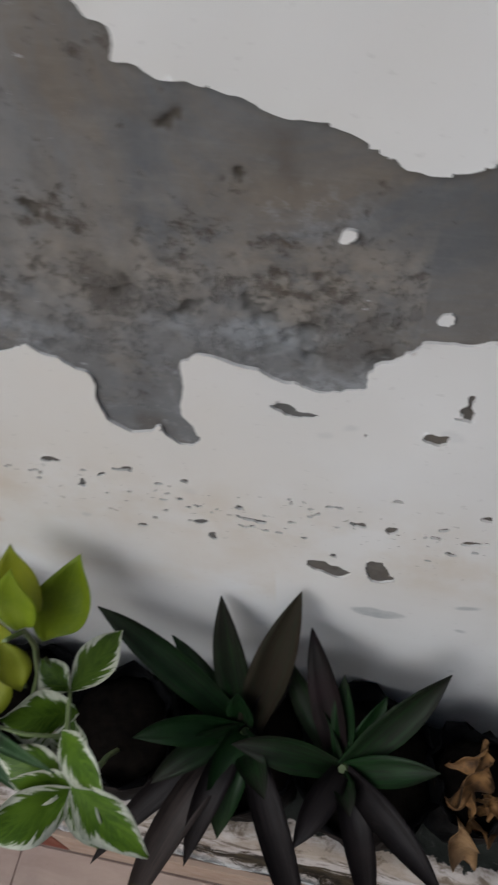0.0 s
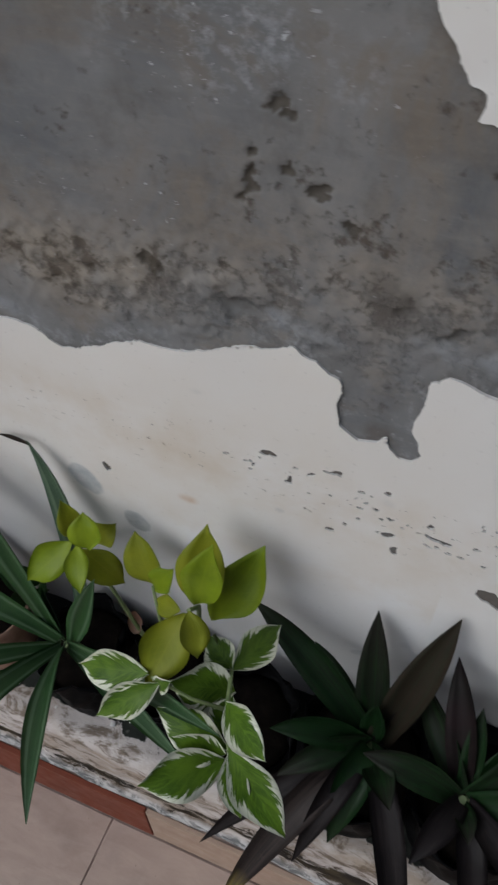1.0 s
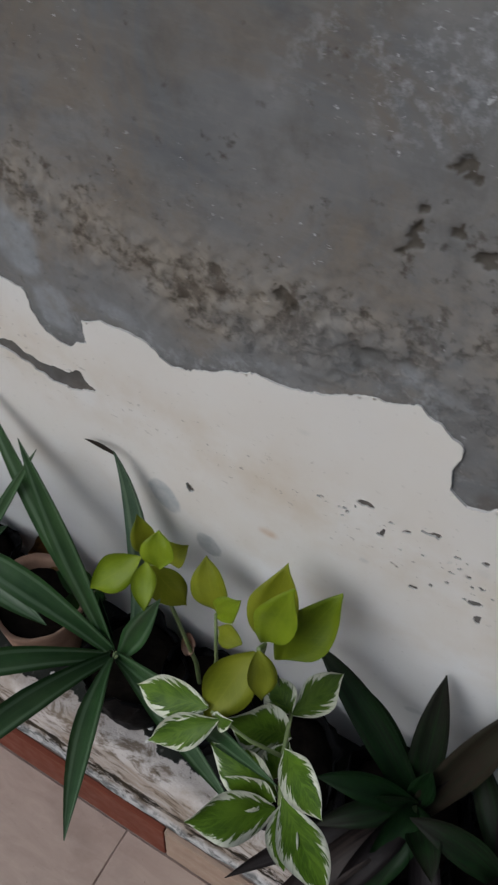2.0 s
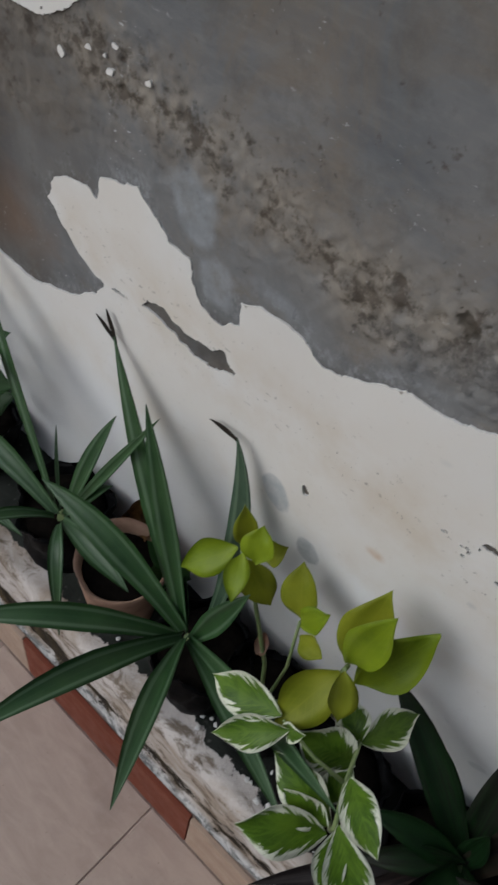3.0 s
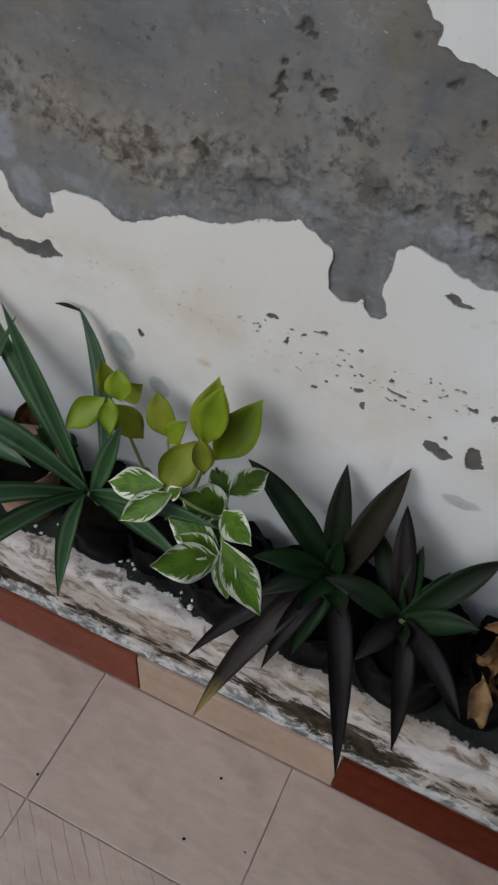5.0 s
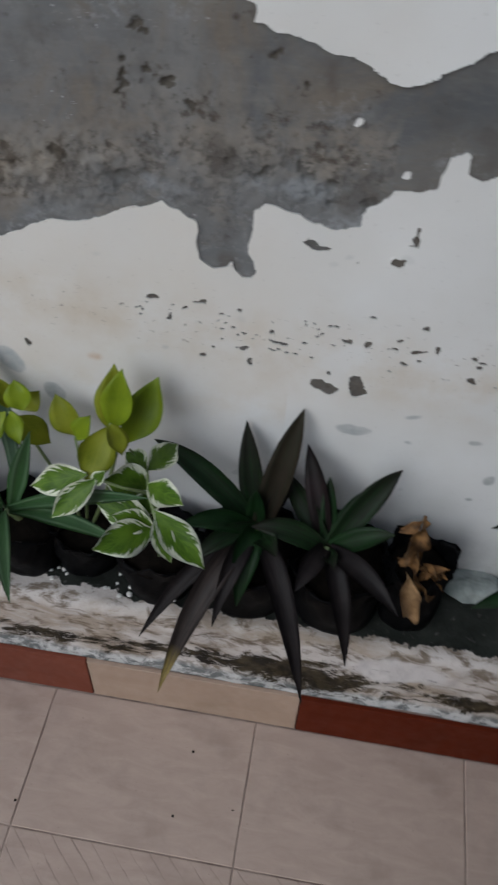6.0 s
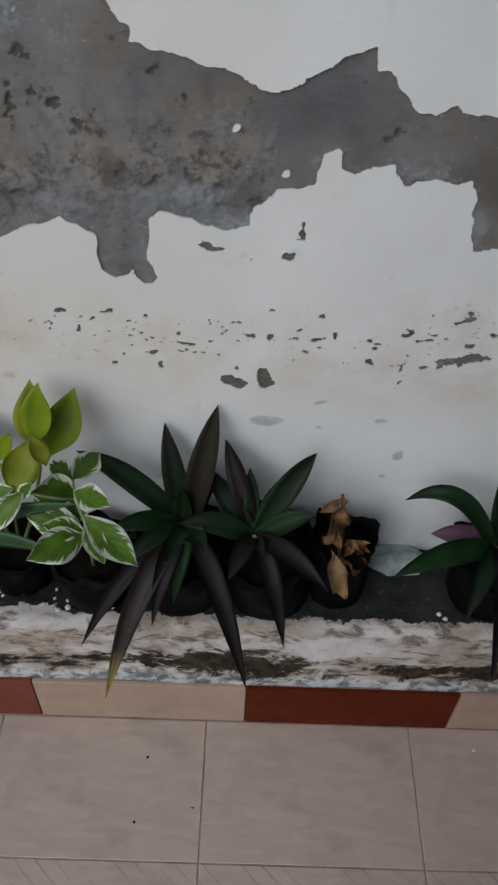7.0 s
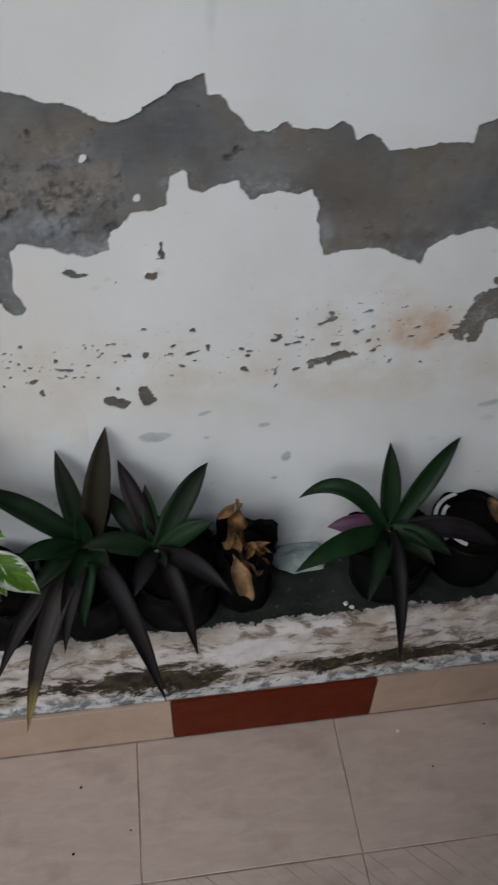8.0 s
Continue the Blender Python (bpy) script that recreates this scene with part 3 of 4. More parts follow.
lumps = cloud(31, X, Z, 0.018, 4)
plaster_y = 0.0015 + wave + cloud(41, X, Z, 0.09, 3) * 0.0016 + band * (np.clip(lumps, -0.25, 0.4) * 0.0012 + cloud(35, X, Z, 0.007, 3) * np.where(X < -0.12, 0.005, 0.002)) + pit * 0.0008
lower = polygon_distance(X, Z, EDGE_LEFT + EDGE_MIDDLE + EDGE_RIGHT + [(760, 1100), (-900, 1100)])
skim = np.clip(1.25 - np.abs(lower) / (0.05 + 0.05 * cloud(29, X, Z, 0.12, 3)), 0, 1) * (Z < 0.85) * np.where(X > 0.12, 0.25, 1.0)
pale = np.zeros_like(X)
for x, z, rx, rz, turn in ((36, 774, 36, 11, 0), (-72, 762, 30, 9, -10), (-355, 690, 22, 22, 40), (-300, 712, 26, 12, 0), (-385, 740, 26, 34, 30), (312, 752, 12, 30, 0)):
    pale = np.maximum(pale, np.clip((ellipse(X, Z, x, z, rx, rz, turn) + cloud(25, X, Z, 0.025, 5) * 0.022) * 130, 0, 1))
frost = np.exp(-np.abs(lower) / 0.012) + 0.75 * np.clip((ellipse(X, Z, -120, 925, 75, 45) + cloud(27, X, Z, 0.05, 4) * 0.06) * 40, 0, 1) + 0.6 * np.clip((ellipse(X, Z, 70, 850, 60, 28) + cloud(28, X, Z, 0.05, 4) * 0.05) * 40, 0, 1)
stain = np.zeros_like(X)
for x, z, rx, rz, turn in ((395, 742, 60, 14, -8), (95, 768, 22, 24, 0), (18, 880, 9, 26, 0), (60, 868, 10, 18, 10), (200, 840, 30, 16, 20), (-18, 690, 24, 18, 0), (-25, 800, 14, 34, 0), (330, 790, 40, 22, 0)):
    stain = np.maximum(stain, 0.8 * np.clip((ellipse(X, Z, x, z, rx, rz, turn) + cloud(121, X, Z, 0.02, 5) * 0.03) * 90, 0, 1))
stain = np.maximum(stain, np.clip((X - 0.1) / 0.1, 0, 1) * np.clip(0.4 + cloud(125, X, Z, 0.08, 4) * 1.5, 0, 0.8))
# left end darkened in colour to stand in for corner shade
wall = grid_object("wall_north", np.stack([X, plaster_y, Z], -1), np.ones((len(gx) - 1, len(gz) - 1), bool), [PLASTER],
                   {"tan": band, "pit": pit, "pale": pale, "chip_tone": np.clip(0.5 - main_patch * 120, 0, 1) * np.clip((0.31 - X) / 0.05, 0.12, 0.75), "frost": frost + (main_patch < -0.004) * (X > 0.29), "skim": skim, "rust_shade": np.clip((ellipse(X, Z, -625, 600, 75, 60) + cloud(89, X, Z, 0.06, 4) * 0.05) * 25, 0, 0.9), "stain_shade": np.maximum(np.clip((-0.49 - X + cloud(93, X, Z, 0.1, 4) * 0.2) / 0.1, 0, 1), stain)})
tagged(wall, "weathered cement plaster wall with peeling white paint", "wall", kind="structure")

# paint coat: cells outside the bare patch, its border drawn onto the outline
ddx, ddz = np.gradient(bare, CELL)
slope = np.maximum(ddx ** 2 + ddz ** 2, 0.2)
near = np.abs(bare) < CELL * 0.75
shift = np.where(near, -bare / slope, 0)
CX, CZ = X + np.clip(shift * ddx, -CELL * 0.6, CELL * 0.6), Z + np.clip(shift * ddz, -CELL * 0.6, CELL * 0.6)
middle = (bare[:-1, :-1] + bare[1:, :-1] + bare[1:, 1:] + bare[:-1, 1:]) / 4
keep = middle < 0
lift = np.exp(np.clip(bare, -1, 0) / 0.006) * np.clip(cloud(51, X, Z, 0.04, 2) + 0.2, 0, 1) * 0.0004
coat_y = wave + cloud(61, X, Z, 0.05, 3) * 0.0016 - lift
yellow = np.exp(-((Z - 0.6 + 0.08 * (X + 0.1)) / 0.05) ** 2) * 0.6 + 0.4 * np.exp(-((Z - 0.5) / 0.03) ** 2) * (X < 0.05)
damp = np.zeros_like(X)
for x, z, rx, rz, turn in ((127, 486, 22, 9, 0), (188, 519, 14, 4, 20), (-263, 523, 15, 22, 30), (-218, 480, 12, 16, 30), (260, 492, 8, 4, 0), (291, 433, 8, 9, 0),
                           (545, 500, 14, 6, 10), (277, 394, 5, 4, 0), (190, 478, 5, 3, 0)):
    damp = np.maximum(damp, np.clip((ellipse(X, Z, x, z, rx, rz, turn) + cloud(71, X, Z, 0.012, 3) * 0.004) * 500, 0, 1))
damp = np.maximum(damp, 0.28 * np.clip((ellipse(X, Z, 203, 965, 7, 60) + cloud(73, X, Z, 0.03, 3) * 0.01) * 200, 0, 1))
yellow = yellow + 0.55 * np.clip((ellipse(X, Z, 400, 640, 170, 75) + cloud(85, X, Z, 0.06, 4) * 0.06) * 22, 0, 1)
for k in range(22):
    dr = rnd.uniform(2, 6)
    damp = np.maximum(damp, rnd.uniform(0.15, 0.45) * np.clip((ellipse(X, Z, rnd.uniform(-150, 600), rnd.uniform(330, 720), dr * rnd.uniform(1, 2), dr, rnd.uniform(-30, 30)) + cloud(71, X, Z, 0.012, 3) * 0.006) * 500, 0, 1))
rust_shade = np.clip((ellipse(X, Z, 435, 625, 60, 34) + cloud(81, X, Z, 0.04, 4) * 0.03) * 45, 0, 0.8)
rust_shade = np.maximum(rust_shade, 0.6 * np.clip((ellipse(X, Z, -163, 545, 12, 7) + cloud(83, X, Z, 0.02, 3) * 0.006) * 200, 0, 1))
# shade at the far left, painted as a brown patch
rust_shade = np.maximum(rust_shade, 0.5 * np.clip((ellipse(X, Z, -655, 560, 30, 40)) * 60, 0, 1))
# darker towards the bottom, right of x = 0.1 only
foot_tone = np.clip((0.36 - Z) / 0.12, 0, 1) * 0.5 * (X > 0.1)
paint = grid_object("paint_coat", np.stack([CX, coat_y, CZ], -1), keep, [COAT], {"dots": np.exp(-((Z - 0.607 + 0.05 * X) / 0.028) ** 2) * (0.35 + 0.65 * np.exp(-((X - 0.05) / 0.25) ** 2)) + 0.12 + np.clip(ellipse(X, Z, 390, 640, 110, 45) * 40, 0, 1), "yellow": yellow, "warm": np.clip((Z - 0.47 + cloud(87, X, Z, 0.12, 3) * 0.1) / 0.08, 0, 1) * np.clip((0.25 - X) / 0.3, 0, 1), "damp": damp, "rust_shade": rust_shade, "foot_tone": foot_tone}, wall)
tagged(paint, "peeling off-white paint coat")
rim_object("coat_edge", np.stack([CX, coat_y, CZ], -1), keep, 0.0022, CHIP, paint)

# plain wall round the worn stretch
for lo, hi in (((-4, 0, -0.05), (-0.818, 0.22, 2.6)), ((0.738, 0, -0.05), (4, 0.22, 2.6)), ((-0.818, 0, 1.018), (0.738, 0.22, 2.6)), ((-0.818, 0.02, -0.05), (0.738, 0.22, 1.018))):
    bm = bmesh.new()
    block(bm, lo, hi)
    tagged(part("wall_panel", bm, COAT), "plain off-white painted masonry wall", "wall", kind="structure")

# unseen wall behind the camera, added to block daylight towards the right
bm = bmesh.new()
block(bm, (0.06, -1.15, -0.05), (4, -0.95, 3.0))
tagged(part("shade_wall_south", bm, COAT), "unseen plain off-white wall added to shade the right-hand side", "wall", kind="structure")

# ---- ground, floor bed ----
bm = bmesh.new()
bmesh.ops.create_grid(bm, x_segments=1, y_segments=1, size=300)
ground = tagged(part("ground", bm, EARTH), "bare ground around the paved strip", "ground", kind="structure")
ground.location.z = -0.06
bm = bmesh.new()
block(bm, (-2.038, -1.905, -0.055), (1.862, -0.10, -0.0013))
floor = tagged(part("floor", bm, GROUT), "floor of pinkish ceramic tiles with dirty joints", "floor", kind="structure")

# ---- planter ledge ----
FRONT, TOP, SKIRT = -0.138, 0.243, 0.104
px = np.arange(-1.8, 1.8001, 0.004)
prof = [(FRONT + 0.002, z) for z in np.arange(-0.03, TOP - 0.0149, 0.0045)]
prof += [(FRONT + 0.002 + 0.014 * (1 - math.cos(a)), TOP - 0.014 + 0.014 * math.sin(a)) for a in np.linspace(0.2, math.pi / 2, 6)]
prof += [(y, TOP) for y in np.arange(FRONT + 0.022, 0.0121, 0.005)]
prof = np.array(prof)
arc = np.r_[0, np.cumsum(np.hypot(*np.diff(prof, axis=0).T))]
LX, LS = np.meshgrid(px, arc, indexing="ij")
LY, LZ = np.broadcast_to(prof[:, 0], LX.shape).copy(), np.broadcast_to(prof[:, 1], LX.shape).copy()
wear = cloud(91, LX, LS, 0.05, 4)
fray = cloud(95, LX, LS, 0.014, 3)
on_top = np.clip((LY - FRONT - 0.012) / 0.01, 0, 1)
LY = LY + (1 - on_top) * (wear * 0.008 + fray * 0.003)
LZ = LZ + on_top * (wear * 0.007 + fray * 0.003) - 0.012 * np.clip(cloud(97, LX, LS * 0, 0.07, 3) - 0.05, 0, 1) * (LZ > TOP - 0.02)
# the lower flaking layer stands a little proud
step = np.clip((0.128 + 0.02 * cloud(99, LX, LX * 0, 0.06, 4) - LZ) / 0.004, 0, 1)
LY = LY - step * (1 - on_top) * 0.004
ledge = grid_object("planter_ledge", np.stack([LX, LY, LZ], -1), np.ones((len(px) - 1, len(arc) - 1), bool), [LEDGE], {
    "coat": np.clip(1 - (LY - FRONT - 0.012 - 0.03 * np.clip((-0.12 - LX) / 0.1, 0, 1) * (cloud(103, LX, LX * 0, 0.08, 3) + 0.35)) / 0.02, 0, 1),
    "mould": np.exp(-((LZ - 0.152 - 0.02 * cloud(98, LX, LX * 0, 0.2, 2)) / (0.024 + 0.018 * np.exp(-((LX - 0.17) / 0.1) ** 2))) ** 2) * np.clip(0.8 + cloud(96, LX, LX * 0, 0.12, 2) * 1.2, 0, 1),
    "clean": np.clip((ellipse(LX, LZ, 235, 200, 85, 30) + cloud(107, LX, LS, 0.03, 4) * 0.03) * 120, 0, 1),
    "flake": step})
tagged(ledge, "low masonry ledge with mouldy white painted face", "planter ledge", kind="structure")


# ---- plants ----
def bend(base, ctrl, tip, t):
    return base * (1 - t) ** 2 + ctrl * 2 * t * (1 - t) + tip * t * t


def blade(parent, name, base, tip, width, ctrl, mats, shape="lance", fold=0.25, hint=(0, -0.55, 0.83), steps=12, twist=0.0, label="", wav=0.0):
    """One leaf with an upper and a lower side: a folded strip along a curve from base to tip."""
    base, tip, ctrl, hint = Vector(base), Vector(tip), Vector(ctrl), Vector(hint)
    bm = bmesh.new()
    uvl = bm.loops.layers.uv.new("UVMap")
    rnd2 = random.Random(int(abs(tip.x * 7919 + tip.z * 104729) * 1000))
    phase = rnd2.random() * 6
    rows = []
    for k in range(steps + 1):
        t = k / steps
        p = bend(base, ctrl, tip, t)
        d = (bend(base, ctrl, tip, min(t + 0.02, 1.0)) - bend(base, ctrl, tip, max(t - 0.02, 0.0))).normalized()
        side = d.cross(hint)
        side = side.normalized() if side.length > 1e-4 else Vector((1, 0, 0))
        nor = side.cross(d).normalized()
        if twist:
            q = Matrix.Rotation(twist * t, 3, d)
            side, nor = q @ side, q @ nor
        if shape == "lance":
            w = min(1, 0.66 + 1.0 * t) * (1 - max(0, (t - 0.42) / 0.58) ** 1.9)
        elif shape == "strap":
            w = min(1, 0.4 + 1.5 * t) * (1 - max(0, (t - 0.5) / 0.5) ** 1.7)
        else:
            w = 1.0 * math.sin(math.pi * min(1, max(0.0, t * 0.98 + 0.02)) ** 0.95) ** 1.1
        w = max(w, 0.02) * width / 2
        row = []
        for j in range(5):
            u = j / 2 - 1
            lift = fold * w * (abs(u) ** 1.3) + wav * width * math.sin(t * 11 + phase + u * 1.7) * abs(u)
            row.append((p + side * u * w + nor * lift, nor, (j / 4, t)))
        rows.append(row)
    thick = 0.0007
    top = [[bm.verts.new(p) for p, _, _ in r] for r in rows]
    low2 = [[bm.verts.new(p - n_ * thick) for p, n_, _ in r] for r in rows]

    def quad(vs, uvs, slot):
        try:
            f = bm.faces.new(vs)
        except ValueError:
            return
        f.material_index, f.smooth = slot, True
        for lp, uv in zip(f.loops, uvs):
            lp[uvl].uv = uv
    for k in range(steps):
        for j in range(4):
            ids = ((k, j), (k, j + 1), (k + 1, j + 1), (k + 1, j))
            uvs = [rows[a][c][2] for a, c in ids]
            quad([top[a][c] for a, c in ids], uvs, 0)
            quad([low2[a][c] for a, c in reversed(ids)], list(reversed(uvs)), 1)
        for j in (0, 4):
            quad([top[k][j], top[k + 1][j], low2[k + 1][j], low2[k][j]], [rows[k][j][2], rows[k + 1][j][2]] * 2, 0)
    bm.normal_update()
    return part(name, bm, mats, parent, label)


def tube(parent, name, pts, radius, mat, label="", taper=0.6):
    bm = bmesh.new()
    rings = []
    pts = [Vector(p) for p in pts]
    for k, p in enumerate(pts):
        d = (pts[min(k + 1, len(pts) - 1)] - pts[max(k - 1, 0)]).normalized()
        a = d.orthogonal().normalized()
        b = d.cross(a)
        r = radius * (1 - (1 - taper) * k / (len(pts) - 1))
        rings.append([bm.verts.new(p + a * math.cos(i * math.pi / 3) * r + b * math.sin(i * math.pi / 3) * r) for i in range(6)])
    for r0, r1 in zip(rings, rings[1:]):
        for i in range(6):
            bm.faces.new((r0[i], r0[(i + 1) % 6], r1[(i + 1) % 6], r1[i])).smooth = True
    bm.faces.new(rings[0])
    bm.faces.new(rings[-1])
    bmesh.ops.recalc_face_normals(bm, faces=bm.faces)
    return part(name, bm, mat, parent, label)


def poly_bag(parent, r0, r1, height, seed, name="nursery_bag", mat=None, label="crumpled black polythene nursery bag", wall_=0.0015, crumple=0.007):
    """an open bag with a rolled, creased rim and soil in it; its parent stands at its base"""
    rn = random.Random(seed)
    ph = [rn.random() * 6 for _ in range(4)]
    bm = bmesh.new()
    N, M = 36, 12
    loops = []
    for k in range(M * 2 + 1):
        outer = k <= M
        h = k / M if outer else max(0.0, 2 - k / M)
        r = r0 + (r1 - r0) * h
        ring = []
        for i in range(N):
            a = i * 2 * math.pi / N
            c = crumple * (math.sin(3 * a + ph[0] + 5 * h) * 0.5 + math.sin(7 * a + ph[1] - 9 * h) * 0.3 + math.sin(13 * a + ph[2] + 14 * h) * 0.25)
            rr = r + c * (0.35 + h) - (0 if outer else wall_ + 0.001)
            z = h * height + (crumple * 0.9 * math.sin(4 * a + ph[3]) if h > 0.9 else 0)
            if not outer and h < 0.8:
                z, rr = 0.8 * height, rr * (0.55 + 0.45 * h / 0.8) if h > 0 else 0.002
            ring.append(bm.verts.new((math.cos(a) * rr, math.sin(a) * rr, z)))
        loops.append(ring)
        if not outer and h < 0.8:
            break
    for l0, l1 in zip(loops, loops[1:]):
        for i in range(N):
            bm.faces.new((l0[i], l0[(i + 1) % N], l1[(i + 1) % N], l1[i])).smooth = True
    bm.faces.new(list(reversed(loops[0])))
    bmesh.ops.recalc_face_normals(bm, faces=bm.faces)
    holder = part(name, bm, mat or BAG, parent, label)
    bm = bmesh.new()
    bmesh.ops.create_uvsphere(bm, u_segments=18, v_segments=9, radius=1)
    for v in bm.verts:
        q = v.co.normalized()
        k = 1 + 0.18 * noise.noise(q * 3 + Vector((seed, 0, 0)))
        v.co = Vector((q.x * (r1 - 0.004) * min(k, 1.02), q.y * (r1 - 0.004) * min(k, 1.02), height * 0.8 + q.z * 0.012 * k))
    smooth(bm)
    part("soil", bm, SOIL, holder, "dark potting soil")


def local(p, origin):
    return tuple(a - b for a, b in zip(p, origin))


def plant(name, crown, foot, label, category, group, leaves, mats, bag, shape, stem_r=0.006):
    """leaves: tip, width, how high the arch rises over the middle of the line, hint"""
    origin = (foot[0], foot[1], TOP - 0.003)
    ob = thing(name, origin, label, category, group)
    if bag:
        poly_bag(ob, *bag)
    c = Vector(local(crown, origin))
    h = bag[2] * 0.8 if bag else 0.0
    tube(ob, "stem", [(0, 0, h - 0.01), tuple(Vector((0, 0, h)).lerp(c, 0.5)), tuple(c)], stem_r, STEM)
    for k, (tip, width, rise, *more) in enumerate(leaves):
        tp = Vector(local(tip, origin))
        out = Vector((tp.x - c.x, tp.y - c.y, 0))
        start = c + (out.normalized() * 0.006 if out.length > 0.001 else Vector()) + Vector((0, 0, 0.004 * (k % 3)))
        ctrl = (start + tp) / 2 + Vector((0, 0, rise))
        hint = more[0] if more else (0, -0.55, 0.83)
        blade(ob, "leaf", start, tp, width * (0.86 if shape == "lance" else 0.9), ctrl, more[1] if len(more) > 1 else mats[k % len(mats)], shape, hint=hint, fold=0.5)
    return ob


RH = (RHOEO, RHOEO_UNDER)
UP, OVER = (0, -1, 0.2), (0, -0.55, 0.83)
OLIVE = make_leaf("olive_leaf", (0.009, 0.0115, 0.006), (0.022, 0.022, 0.013), rough=0.5, spec=0.12, scurf=(0.024, 0.016, 0.011))
HR, OL = (RHOEO_UNDER, RHOEO_UNDER), (OLD, OLD)
DUSK = make_leaf("dusky_leaf", (0.006, 0.006, 0.005), (0.015, 0.009, 0.010), rough=0.5, spec=0.12)
A_CROWN, B_CROWN, C_CROWN = (0.035, -0.070, 0.365), (0.118, -0.088, 0.376), (0.42, -0.068, 0.345)
plant("oyster_plant", A_CROWN, (0.03, -0.068), "dark green oyster plant, purplish hanging leaves, in a black bag", "potted plant", "oyster plants", [
    ((0.008, -0.005, 0.482), 0.034, 0.01, UP), ((0.071, -0.006, 0.515), 0.038, 0.02, UP, (OLIVE, OLIVE)), ((-0.1, -0.012, 0.435), 0.034, 0.035),
    ((-0.040, -0.012, 0.40), 0.022, 0.025), ((-0.057, -0.221, 0.214), 0.034, 0.10, OVER, OL), ((0.115, -0.220, 0.249), 0.031, 0.09, OVER, HR), ((-0.086, -0.182, 0.272), 0.026, 0.07, OVER, HR),
    ((0.0, -0.172, 0.306), 0.028, 0.06, OVER, HR), ((0.024, -0.148, 0.318), 0.036, 0.05), ((0.063, -0.127, 0.402), 0.032, 0.02), ((-0.05, -0.10, 0.395), 0.030, 0.03),
    ((-0.035, -0.125, 0.36), 0.028, 0.03), ((0.03, -0.06, 0.43), 0.026, 0.01, UP), ((0.07, -0.03, 0.42), 0.022, 0.02, UP, HR)],
    [RH], (0.052, 0.06, 0.10, 3), "lance")
plant("oyster_plant", B_CROWN, (0.14, -0.068), "dark green oyster plant with spreading pointed leaves in a black bag", "potted plant", "oyster plants", [
    ((0.080, -0.010, 0.463), 0.030, 0.02, UP, (DUSK, RHOEO_UNDER)), ((0.110, -0.035, 0.442), 0.022, 0.01, UP), ((0.188, -0.029, 0.464), 0.036, 0.03, (0, -1, 0.3)),
    ((0.158, -0.184, 0.288), 0.028, 0.07, OVER, HR), ((0.202, -0.165, 0.382), 0.028, 0.03, OVER, HR), ((0.089, -0.153, 0.38), 0.028, 0.015, OVER, HR),
    ((0.03, -0.092, 0.402), 0.032, 0.03), ((0.189, -0.09, 0.425), 0.030, 0.015), ((0.052, -0.004, 0.408), 0.034, 0.02, UP), ((0.128, -0.125, 0.392), 0.020, 0.01), ((0.145, -0.04, 0.425), 0.022, 0.01, UP)],
    [RH], (0.054, 0.062, 0.10, 5), "lance")
plant("oyster_plant", C_CROWN, (0.43, -0.062), "young green oyster plant with a purple leaf in a black bag", "potted plant", "oyster plants", [
    ((0.305, -0.03, 0.385), 0.028, 0.10), ((0.419, -0.018, 0.462), 0.032, 0.01, UP), ((0.514, -0.012, 0.454), 0.036, 0.03, (0, -1, 0.3)),
    ((0.287, -0.12, 0.35), 0.036, 0.03), ((0.367, -0.17, 0.337), 0.030, 0.03), ((0.414, -0.2, 0.248), 0.026, 0.07, OVER, HR), ((0.469, -0.12, 0.334), 0.032, 0.02),
    ((0.58, -0.09, 0.311), 0.034, 0.05, OVER, HR), ((0.494, -0.11, 0.337), 0.030, 0.02)],
    [RH], (0.05, 0.058, 0.085, 8), "lance")
c_plant = bpy.data.objects["oyster_plant.002"]
blade(c_plant, "leaf", local(C_CROWN, c_plant.location), local((0.342, -0.05, 0.345), c_plant.location), 0.03, local((0.38, -0.06, 0.365), c_plant.location), (PURPLE, PURPLE), label="purple young leaf")

SP = (SPIDER, SPIDER_UNDER)
D_CROWN, E_CROWN = (-0.273, -0.082, 0.344), (-0.445, -0.095, 0.372)
plant("dracaena", D_CROWN, (-0.262, -0.066), "green dracaena with long pale striped strap leaves", "potted plant", "striped plants", [
    ((-0.46, -0.008, 0.563), 0.031, 0.03, UP), ((-0.383, -0.04, 0.561), 0.026, 0.02, (0.3, -1, 0.3)), ((-0.46, -0.1, 0.43), 0.032, 0.05),
    ((-0.424, -0.237, 0.38), 0.028, 0.05), ((-0.321, -0.297, 0.4), 0.028, 0.05), ((-0.189, -0.25, 0.433), 0.027, 0.05), ((-0.223, -0.07, 0.485), 0.026, 0.0, (0, -1, 0.3)),
    ((-0.09, -0.17, 0.445), 0.022, 0.03), ((-0.065, -0.16, 0.518), 0.022, 0.02), ((-0.302, -0.06, 0.40), 0.016, 0.0, UP)],
    [SP], (0.045, 0.052, 0.08, 12), "strap")
d_plant = bpy.data.objects["dracaena"]
thin = blade(d_plant, "leaf", local((-0.265, -0.06, 0.36), d_plant.location), local((-0.305, -0.012, 0.567), d_plant.location), 0.024, local((-0.262, -0.02, 0.50), d_plant.location), (SPIDER_UNDER, SPIDER_UNDER), "strap", hint=UP)
blade(thin, "leaf_tip", local((-0.303, -0.0115, 0.562), d_plant.location), local((-0.341, -0.006, 0.553), d_plant.location), 0.005, local((-0.318, -0.010, 0.565), d_plant.location), (DARK_TIP, DARK_TIP), "strap", hint=UP, label="withered dark leaf tip")
long_leaf = [c for c in d_plant.children if c.name.startswith("leaf")][0]
